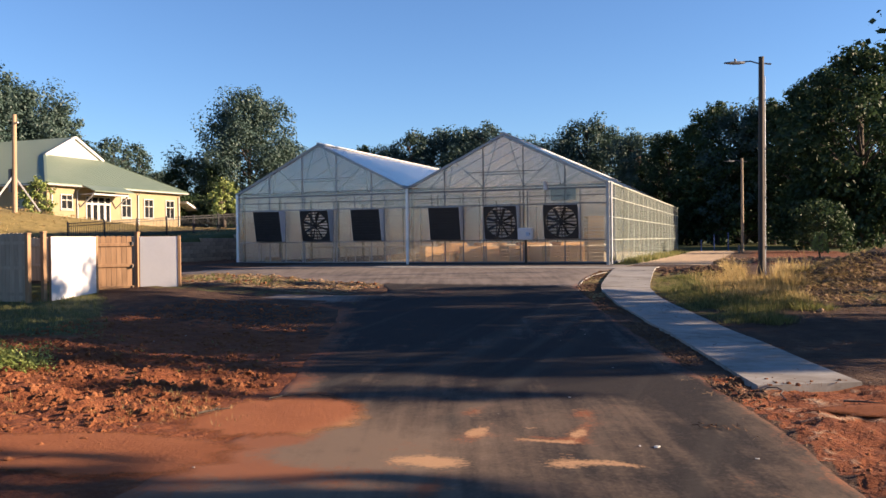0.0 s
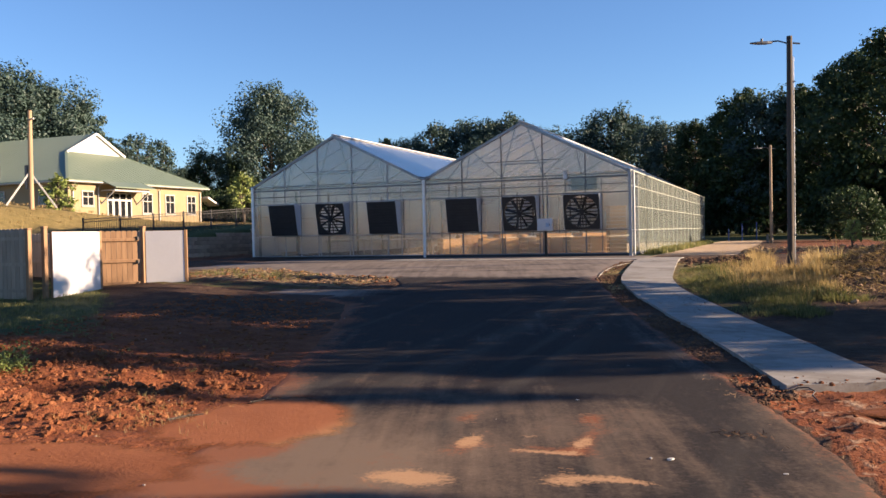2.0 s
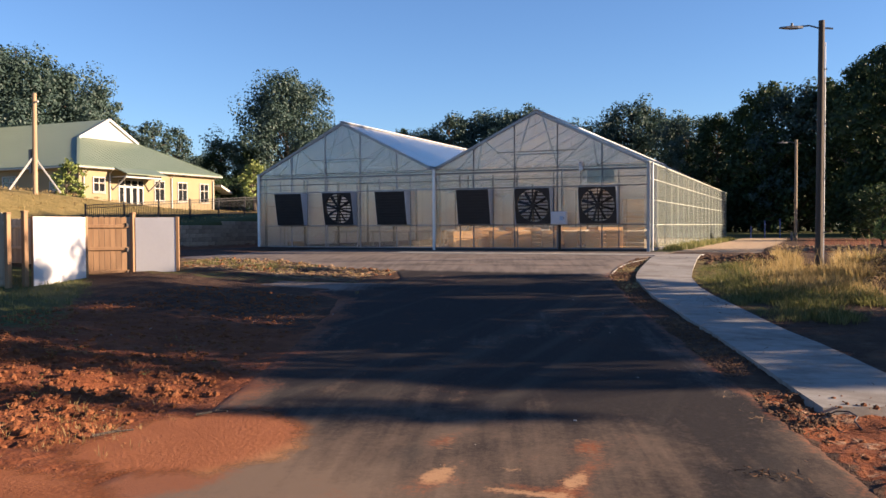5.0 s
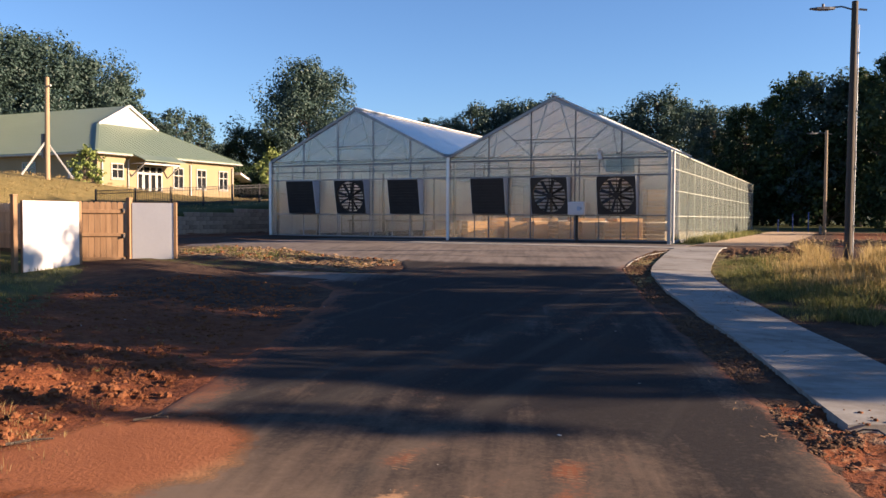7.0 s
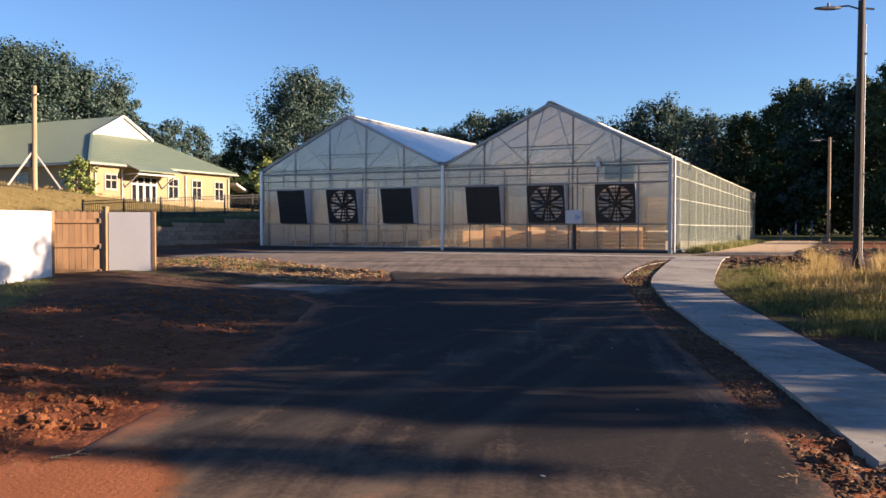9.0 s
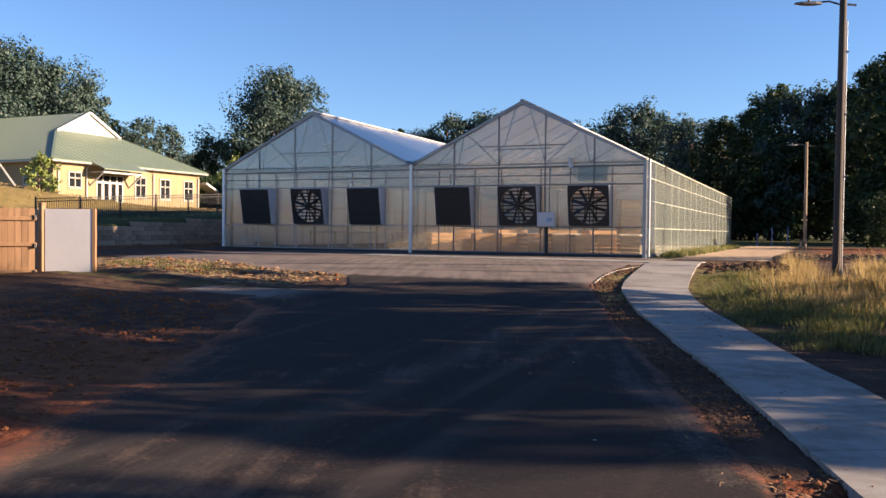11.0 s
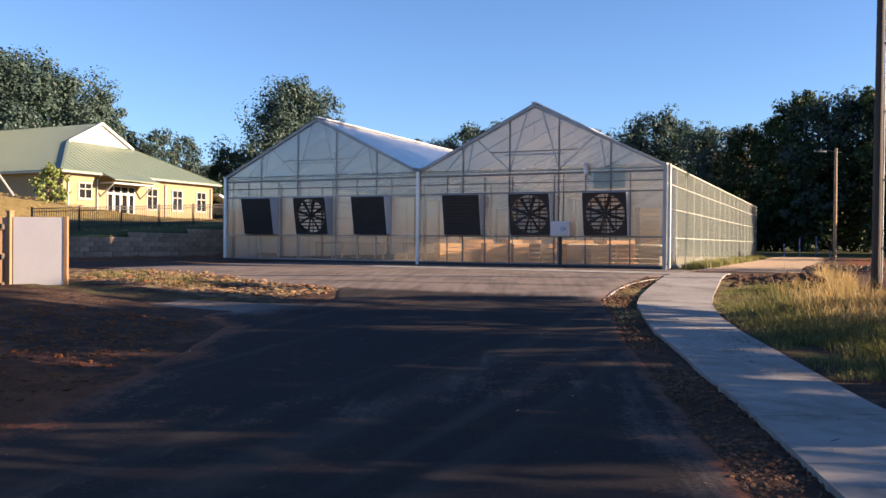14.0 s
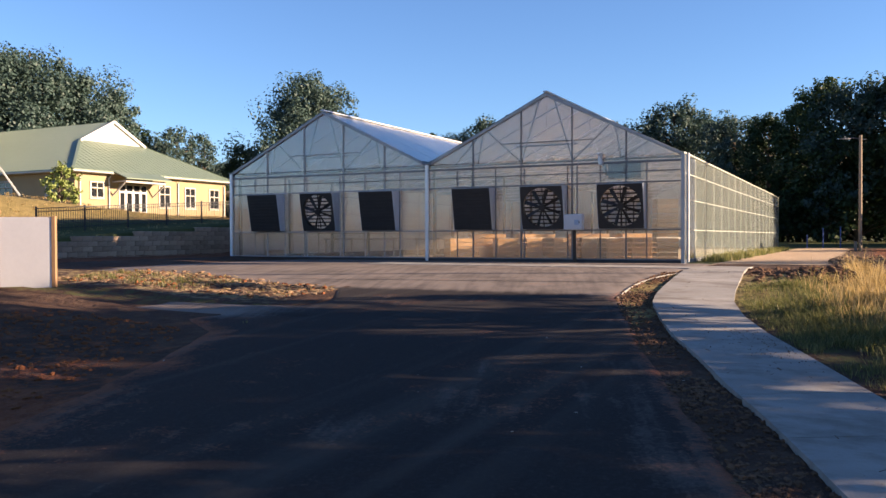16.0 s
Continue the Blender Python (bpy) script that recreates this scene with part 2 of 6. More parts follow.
FANBOX = plain("grey_fan_housing", (0.36, 0.38, 0.42), (0.48, 0.50, 0.55), 25, 3, 0.5, 0.2, 0.05, 0.002)
BLACK = plain("black_fan_metal", (0.010, 0.010, 0.012), (0.025, 0.025, 0.028), 30, 3, 0.55, 0.2, 0.1, 0.003)
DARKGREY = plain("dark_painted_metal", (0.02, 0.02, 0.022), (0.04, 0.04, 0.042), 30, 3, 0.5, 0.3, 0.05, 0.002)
WHITE = plain("white_board", (0.52, 0.51, 0.53), (0.60, 0.59, 0.60), 14, 1.2, 0.55, 0, 0.06, 0.003)
TRIM = plain("white_trim_paint", (0.37, 0.365, 0.35), (0.46, 0.45, 0.43), 20, 1.5, 0.6, 0, 0.05, 0.003)
CEDAR = plain("new_fence_timber", (0.185, 0.098, 0.048), (0.305, 0.183, 0.098), 26, 2.2, 0.8, 0, 0.35, 0.006, (5, 5, 0.5), 0.3)
# fence timber greyed in colour to stand for its unlit side
GREYWOOD = plain("shade_greyed_fence_timber", (0.25, 0.195, 0.14), (0.39, 0.315, 0.235), 26, 2.2, 0.85, 0, 0.35, 0.006, (5, 5, 0.5), 0.3)
POLEWOOD = plain("treated_pole_timber", (0.032, 0.025, 0.020), (0.07, 0.055, 0.043), 20, 2, 0.85, 0, 0.5, 0.012, (6, 6, 0.3))
GREYPOLE = plain("weathered_pole_timber", (0.17, 0.125, 0.085), (0.28, 0.21, 0.145), 20, 2, 0.85, 0, 0.4, 0.01, (6, 6, 0.3))
PALEPOLE = plain("pale_pole_timber", (0.26, 0.17, 0.10), (0.42, 0.29, 0.18), 20, 2, 0.85, 0, 0.4, 0.01, (6, 6, 0.3))
BARK = plain("bark", (0.05, 0.038, 0.028), (0.12, 0.092, 0.068), 14, 2, 0.95, 0, 0.9, 0.05, (3, 3, 0.6))
STUCCO = plain("cream_stucco", (0.25, 0.19, 0.106), (0.315, 0.246, 0.142), 40, 0.6, 0.9, 0, 0.2, 0.006)
ROOFGREEN = plain("green_metal_roof", (0.125, 0.17, 0.118), (0.17, 0.21, 0.153), 8, 0.4, 0.42, 0.15, 0.05, 0.004, None, 0.12)
BLOCK = plain("retaining_block", (0.26, 0.18, 0.13), (0.41, 0.295, 0.21), 18, 2, 0.95, 0, 0.7, 0.02, None, 0.5)
SAND = plain("red_sand", (0.17, 0.056, 0.024), (0.26, 0.098, 0.045), 22, 1.6, 0.95, 0, 0.5, 0.02, None, 0.1, 0.1)
SANDFAN = plain("washed_sand", (0.20, 0.068, 0.030), (0.28, 0.105, 0.048), 26, 1.4, 0.95, 0, 0.6, 0.02, None, 0.1, 0.1)
rim_nodes = SANDFAN.node_tree
rim_bsdf = rim_nodes.nodes["Principled BSDF"]
rim_attr = rim_nodes.nodes.new("ShaderNodeAttribute")
rim_attr.attribute_name = "rim"
rim_nodes.links.new(mix_node(rim_nodes, rim_attr.outputs["Fac"], rim_bsdf.inputs["Base Color"].links[0].from_socket, (0.37, 0.19, 0.092)), rim_bsdf.inputs["Base Color"])
for sandy in (SAND, SANDFAN):
    # the last grains thin out over the asphalt
    nt = sandy.node_tree
    thin = nt.nodes.new("ShaderNodeAttribute")
    thin.attribute_name = "thin"
    grain = nt.nodes.new("ShaderNodeTexNoise")
    grain.inputs["Scale"].default_value = 38
    grain.inputs["Detail"].default_value = 6
    grain.inputs["Roughness"].default_value = 0.75
    place = nt.nodes.new("ShaderNodeTexCoord")
    nt.links.new(place.outputs["Object"], grain.inputs["Vector"])
    over = nt.nodes.new("ShaderNodeMath")
    over.operation = "MULTIPLY_ADD"
    over.inputs[1].default_value = 1.5
    nt.links.new(grain.outputs["Fac"], over.inputs[0])
    less = nt.nodes.new("ShaderNodeMath")
    less.operation = "MULTIPLY_ADD"
    less.inputs[1].default_value = -1.6
    less.inputs[2].default_value = 0.55
    nt.links.new(thin.outputs["Fac"], less.inputs[0])
    nt.links.new(less.outputs[0], over.inputs[2])
    over.use_clamp = True
    nt.links.new(over.outputs[0], nt.nodes["Principled BSDF"].inputs["Alpha"])
CLOD = plain("red_clay_clod", (0.10, 0.033, 0.015), (0.28, 0.112, 0.052), 8, 1.5, 0.95, 0, 0.8, 0.03, None, 0.2, 0.1)
PALECLOD = plain("pale_clay_clod", (0.13, 0.075, 0.045), (0.33, 0.23, 0.145), 6, 1.2, 0.95, 0, 0.8, 0.03, None, 0.2, 0.1)
MULCH = plain("brown_mulch", (0.045, 0.025, 0.017), (0.17, 0.10, 0.062), 3, 1.1, 0.95, 0, 0.6, 0.02, None, 0.2, 0.1)
PEBBLE = plain("pale_stone", (0.24, 0.21, 0.18), (0.42, 0.38, 0.33), 12, 3, 0.85, 0, 0.3, 0.01)
BOXWOOD = plain("interior_boards", (0.52, 0.29, 0.13), (0.78, 0.50, 0.26), 9, 1.0, 0.8, 0, 0.2, 0.01)
GREENBENCH = plain("pale_bench_metal", (0.45, 0.42, 0.37), (0.6, 0.56, 0.50), 9, 1.0, 0.7)
WINDOWGLASS = plain("dark_window_glass", (0.010, 0.012, 0.014), (0.02, 0.022, 0.026), 3, 1, 0.06, 0, 0)
HEATER = plain("heater_casing", (0.05, 0.052, 0.056), (0.09, 0.092, 0.098), 12, 2, 0.5, 0.2, 0.05, 0.002)
LAMPGREY = plain("lamp_head_grey", (0.085, 0.088, 0.092), (0.13, 0.134, 0.138), 20, 2, 0.5, 0.3, 0.05, 0.002)
BLUE = plain("blue_barrel", (0.015, 0.05, 0.20), (0.03, 0.08, 0.28), 10, 2, 0.5)
# LEAF_A is tinted bluish to look hazed by distance
LEAF_A = leaf_material("leaves_mid", (0.028, 0.052, 0.045), (0.048, 0.082, 0.070), (0.072, 0.112, 0.092))
LEAF_B = leaf_material("leaves_dark", (0.012, 0.026, 0.010), (0.026, 0.048, 0.018), (0.055, 0.085, 0.028))
LEAF_C = leaf_material("leaves_bright", (0.13, 0.18, 0.045), (0.23, 0.28, 0.08), (0.34, 0.38, 0.14))
GRASS_DRY = leaf_material("dry_grass", (0.17, 0.12, 0.045), (0.36, 0.25, 0.10), (0.60, 0.45, 0.21), 0.5)
GRASS_GREEN = leaf_material("green_grass", (0.05, 0.065, 0.02), (0.14, 0.15, 0.05), (0.34, 0.29, 0.12), 0.5)


# ---- mesh helpers ----
def mesh_object(name, bm, material, parent=None, smooth=False):
    me = bpy.data.meshes.new(name)
    bmesh.ops.recalc_face_normals(bm, faces=bm.faces)
    bm.to_mesh(me)
    bm.free()
    me.materials.append(material)
    if smooth:
        me.shade_smooth()
    ob = new(name, me)
    if parent:
        ob.parent = parent
    return ob


def part(name, bm, material, parent, label="", smooth=False):
    ob = mesh_object(name, bm, material, parent, smooth)
    return tagged(ob, label) if label else ob


def thing(name, label, category, at=(0, 0, 0), turn=0, group="", kind=""):
    e = new(name)
    e.matrix_world = pose(*at, 0, 0, turn)
    e.empty_display_size = 0.2
    return tagged(e, label, category, group, kind)


def add_box(bm, lo, hi, bevel=0.0, m=None):
    """A box between two corners, chamfered."""
    v = [bm.verts.new((x, y, z)) for x in (lo[0], hi[0]) for y in (lo[1], hi[1]) for z in (lo[2], hi[2])]
    faces = [bm.faces.new([v[i] for i in q]) for q in ((0, 1, 3, 2), (4, 6, 7, 5), (0, 4, 5, 1), (2, 3, 7, 6), (0, 2, 6, 4), (1, 5, 7, 3))]
    if bevel:
        edges = list({e for f in faces for e in f.edges})
        made = bmesh.ops.bevel(bm, geom=edges, offset=bevel, segments=1, affect="EDGES")
        v = list({w for f in made["faces"] for w in f.verts} | {w for w in v if w.is_valid})
    if m is not None:
        bmesh.ops.transform(bm, matrix=m, verts=[w for w in v if w.is_valid])
    return bm


def box(lo, hi, bevel=0.0, m=None):
    return add_box(bmesh.new(), lo, hi, bevel, m)


def add_tube(bm, pts, radii, sides=8, caps=True):
    """A round tube through points, with a radius at each."""
    rings = []
    pts = [Vector(p) for p in pts]
    for i, p in enumerate(pts):
        way = (pts[min(i + 1, len(pts) - 1)] - pts[max(i - 1, 0)]).normalized()
        side = way.cross(Vector((0, 0, 1)) if abs(way.z) < 0.9 else Vector((1, 0, 0))).normalized()
        up = side.cross(way)
        r = radii[i] if isinstance(radii, (list, tuple)) else radii
        rings.append([bm.verts.new(p + (side * math.cos(a) + up * math.sin(a)) * r) for a in (k * 2 * math.pi / sides for k in range(sides))])
    for a, b in zip(rings, rings[1:]):
        for k in range(sides):
            bm.faces.new((a[k], a[(k + 1) % sides], b[(k + 1) % sides], b[k]))
    if caps:
        bm.faces.new(rings[0][::-1])
        bm.faces.new(rings[-1])
    return bm


def tube(pts, radii, sides=8):
    return add_tube(bmesh.new(), pts, radii, sides)


def beam(a, b, w, h, bevel=0.0):
    """A rectangular bar from a to b, w wide and h high."""
    a, b = Vector(a), Vector(b)
    way = b - a
    m = Matrix.Translation(a) @ way.to_track_quat("Y", "Z").to_matrix().to_4x4()
    return box((-w / 2, 0, -h / 2), (w / 2, way.length, h / 2), bevel, m)


def poly_prism(outline, y0, y1):
    """An outline in x and z, pushed from y0 to y1."""
    bm = bmesh.new()
    a, b = [[bm.verts.new((x, y, z)) for x, z in outline] for y in (y0, y1)]
    bm.faces.new(a)
    bm.faces.new(b[::-1])
    for i in range(len(a)):
        j = (i + 1) % len(a)
        bm.faces.new((a[i], b[i], b[j], a[j]))
    return bm


def smooth01(v):
    v = min(max(v, 0.0), 1.0)
    return v * v * (3 - 2 * v)


def between(v, rows):
    """Straight-line reading of a short table of (key, value)."""
    if v <= rows[0][0]:
        return rows[0][1]
    for (a, p), (b, q) in zip(rows, rows[1:]):
        if v <= b:
            return p + (q - p) * (v - a) / (b - a)
    return rows[-1][1]


# ---- ground ----
ROAD_LEFT = ((-70, -2.0), (-40, 1.2), (-31, 1.6), (-29.2, 1.35), (-28.0, 1.25), (-26.5, 0.5), (-24.4, -0.4), (-22, -1.4), (-19.6, -2.4), (-17.8, -3.3), (-16.9, -4.6))
ROAD_RIGHT = ((-70, 14.0), (-42, 9.6), (-36, 8.4), (-28.5, 6.9), (-26.4, 6.35), (-24.1, 5.6), (-21.6, 4.7), (-17.5, 3.1), (-12.9, 1.55), (-10.5, 1.3), (-6.8, 1.15), (0, 1.1))
WALK_LEFT = ((-24.4, 6.14), (-23.4, 5.80), (-22.4, 5.48), (-21.0, 4.98), (-20.0, 4.60), (-18.9, 4.14), (-17.6, 3.64), (-16.4, 3.13), (-15.2, 2.71), (-13.5, 2.20), (-12.4, 2.01), (-8.2, 1.55), (-6.0, 1.25), (-4.4, 1.15))
WALK_RIGHT = ((-24.0, 7.45), (-22.3, 6.80), (-21.4, 6.48), (-20.4, 6.10), (-19.5, 5.67), (-18.5, 5.27), (-17.1, 4.72), (-15.8, 4.18), (-14.5, 3.74), (-13.0, 3.39), (-11.5, 3.21), (-9.0, 2.98), (-7.0, 2.77), (-5.0, 2.60), (-4.4, 2.55))


def road_z(y):
    return -0.78 * smooth01((-7.0 - y) / 18.5) ** 0.92 - 0.004 * max(0, -26 - y)


def mound(x, y):
    a = math.exp(-(((x - 10.6) / 2.3) ** 2 + ((y + 3.2) / 3.5) ** 2))
    b = math.exp(-(((x - 7.2) / (2.3 if x > 7.2 else 2.7)) ** 2 + ((y + 8.3) / (4.4 if y < -8.3 else 3.2)) ** 2))
    c = math.exp(-(((x - 8.0) / 2.5) ** 2 + ((y - 6.5) / 3.5) ** 2))
    d = math.exp(-(((x - 7.9) / 1.5) ** 2 + ((y + 11.2) / 3.3) ** 2))
    f = math.exp(-(((x - 9.8) / 1.7) ** 2 + ((y + 9.0) / 2.6) ** 2))
    e = math.exp(-(((x - 4.7) / 0.9) ** 2 + ((y + 8.0) / 1.4) ** 2))
    g = math.exp(-(((x - 6.1) / 1.2) ** 2 + ((y + 7.2) / 2.8) ** 2))
    return 0.24 * e + 0.30 * a + 0.10 * b + 0.15 * c + 0.20 * d + 0.72 * f - 0.34 * g


def height(x, y):
    z = road_z(y) if y < 2 else 0.0
    # hillside beyond the retaining wall
    foot = min(max(0.85 + 0.065 * (y + 6), 0.5), 1.9)
    if x < -21.25:
        crest = 3.2 - 1.0 * smooth01((y + 3) / 13)
        up = foot + (crest - foot) * smooth01((-24.5 - x) / 8.0)
        up += 0.35 * smooth01((-20 - y) / 15)
        z = up
    elif x < -9:
        z += 0.12 * smooth01((-12 - x) / 6)
    # left bank
    if y < -12 and -21.25 < x < 4:
        edge = between(y, ROAD_LEFT)
        out = smooth01((edge - 0.3 - x) / 5.0)
        z += out * 0.24
    # bank on the other side of the walk
    if x > 2.3 and y < 6:
        edge = between(y, WALK_RIGHT) if y > -24 else between(y, ROAD_RIGHT)
        z += mound(x, y) * smooth01((x - edge - 0.1) / 1.2)
    if y > 26 and x > -15:
        z += 0.25 * smooth01((y - 26) / 25)
    return z


def roughness(x, y):
    """Loose soil: lumps away from paved ground."""
    k = 0.0
    edge = between(y, ROAD_LEFT) if y < -16.9 else -30
    if x < edge - 0.15 and y < -17.2 and x > -9:
        k = 0.5 * smooth01((edge - x) / 1.2)
        if y < -24:
            k += 1.4 * smooth01((-24 - y) / 1.5) * smooth01((0.9 - x) / 1.0) * smooth01((y + 30.5) / 1.0)
    right = between(y, ROAD_RIGHT)
    if x > right + 0.05 and y < -23.5:
        k = 1.1
    if 4.6 < x < 14 and -12 < y < 12:
        k = max(k, 0.8 * smooth01((x - 5) / 1.5))
    if -11 < x < -4.3 and -14.4 < y < -12.2:
        k = 0.7
    # washed smooth where the sand has run
    k *= 1 - min(1.0, 1.7 * math.exp(-(((x - 1.1) / 1.0) ** 2 + ((y + 27.3) / 1.2) ** 2)))
    if x < edge:
        k *= 1 - 0.8 * smooth01((-28.3 - y) / 0.5) * smooth01((x + 2.2) / 1.0)
    n1 = noise.noise((x * 1.7, y * 1.7, 0.3))
    n2 = noise.noise((x * 4.7, y * 4.7, 1.3))
    n3 = noise.noise((x * 11.0, y * 11.0, 2.3))
    return k * (0.05 * n1 + 0.05 * n2 + 0.03 * n3) + 0.012 * n1


def on_pavement(x, y):
    if y < -16.0 and between(y, ROAD_LEFT) + 0.26 < x < between(y, ROAD_RIGHT) - 0.22:
        return True
    if -12.3 < y < -0.4 and -20.4 < x < between(y, ROAD_RIGHT) - 0.1:
        return True
    if -16.4 < y <= -12 and -3.7 < x < between(y, ROAD_RIGHT) - 0.1:
        return True
    if -16.2 < y < -15.1 and -10.2 < x < -3:
        return True
    return -24.2 < y < -4.5 and between(y, WALK_LEFT) + 0.08 < x < between(y, WALK_RIGHT) - 0.08


def spaced(lo, hi, step, far, growth=1.35):
    core = list(np.arange(lo, hi + 1e-6, step))
    a, d, left = lo, step, []
    while a > -far:
        d *= growth
        a -= d
        left.append(a)
    b, d, right = hi, step, []
    while b < far:
        d *= growth
        b += d
        right.append(b)
    return left[::-1] + core + right


def zone_values(x, y):
    """How much of red clay, tan gravel, green lawn and dry grass lies at a place."""
    red = tan = lawn = dry = 0.0
    edge = between(y, ROAD_LEFT) if y < -16.9 else -4
    right = between(y, ROAD_RIGHT)
    if x < -21.25:
        dry = smooth01((-25.0 - x) / 3.0)
        lawn = 1 - dry
    elif y < -16 and x < edge + 1:
        d = edge - x
        # clay fades to darker soil here, partly painting in the verge's shade
        red = 1.0 - 0.6 * smooth01((y + 24.0) / 4.0) - 0.3 * smooth01((y + 19.5) / 2)
        lawn = smooth01((d - 3.6 + 0.45 * (22 + y) * -1) / 3.0) * smooth01((y + 25.0) / 2.0) + 0.8 * smooth01((-3.1 - x) / 0.8) * smooth01((-y - 25.3) / 1.0) * smooth01((y + 29.5) / 1.0)
    elif y < -15 and x < -3:
        red, lawn = 0.3, 0.45
    elif x < -4.3 and y < -12.2:
        red, dry, tan = 0.3, 0.42, 0.42
    elif x < -18:
        red = 0.6
    elif x > right and y < -23.6:
        red, tan = 1.0, 0.36
    elif x > 2.5 and y < -14 and x < 30:
        d = x - between(y, WALK_RIGHT)
        lawn = 0.5 * smooth01(1.2 - abs(d - 0.5)) * smooth01((y + 19.5) / 2) + 0.45 * smooth01((d - 3.2) / 1.5)
    elif x > 1.1 and y < 0 and x < 16:
        d = x - between(y, WALK_RIGHT)
        dry = 0.56 * smooth01((-5 - y) / 3) * smooth01((3.8 - d) / 1.5)
        lawn = 0.42 * smooth01((-8 - y) / 3) * smooth01((2.6 - d) / 1.5)
        red, tan = 0.25, 0.34 * smooth01((x - 6) / 2)
    elif 0 <= x < 16 and y < 30:
        tan = smooth01((5.0 - x) / 1.6) * smooth01((x - 0.6) / 0.5)
        lawn = 0.9 * smooth01((1.3 - x) / 0.6) + smooth01((x - 10.0) / 2.5) * smooth01((y - 9) / 3)
        red = 0.55 * smooth01((x - 4) / 2)
    if y >= 30 or x >= 16 or y < -60 or (x < -60):
        lawn = 1.0
    return red, tan, lawn, dry


def build_ground():
    xs = spaced(-10.0, 12.0, 0.13, 900, 1.28)
    ys = spaced(-31.0, -4.0, 0.14, 900, 1.28)
    # keep a hard step at the foot of the wall
    xs = sorted(set(xs) | {-21.2, -21.3, -25.4, -30.0, -34.0, -16.0, -18.0})
    ys = sorted(set(ys) | {0.0, 4.0, 8.0, 12.0, 16.0, 20.0, -34.0, -38.0})
    verts, zones = [], []
    for y in ys:
        for x in xs:
            xx, yy = max(min(x, 130), -130), max(min(y, 150), -130)
            z = height(xx, yy)
            if -35 < y < 14 and -21 < x < 15:
                z += roughness(x, y)
            if on_pavement(x, y):
                z -= 0.04
            verts.append((x, y, z))
            zones.append(zone_values(x, y))
    w = len(xs)
    faces = [(j * w + i, j * w + i + 1, (j + 1) * w + i + 1, (j + 1) * w + i) for j in range(len(ys) - 1) for i in range(w - 1)]
    me = bpy.data.meshes.new("ground")
    me.from_pydata(verts, [], faces)
    for k, name in enumerate(("red", "tan", "lawn", "dry")):
        a = me.attributes.new(name, "FLOAT", "POINT")
        a.data.foreach_set("value", [z[k] for z in zones])
    me.materials.append(GROUND)
    me.shade_smooth()
    return tagged(new("ground", me), "red clay ground with grass and a hillside", "ground", kind="structure")


build_ground()


def strip_mesh(rows):
    """Rows of points, joined into a sheet."""
    bm = bmesh.new()
    vs = [[bm.verts.new(p) for p in row] for row in rows]
    for a, b in zip(vs, vs[1:]):
        for i in range(len(a) - 1):
            bm.faces.new((a[i], a[i + 1], b[i + 1], b[i]))
    return bm


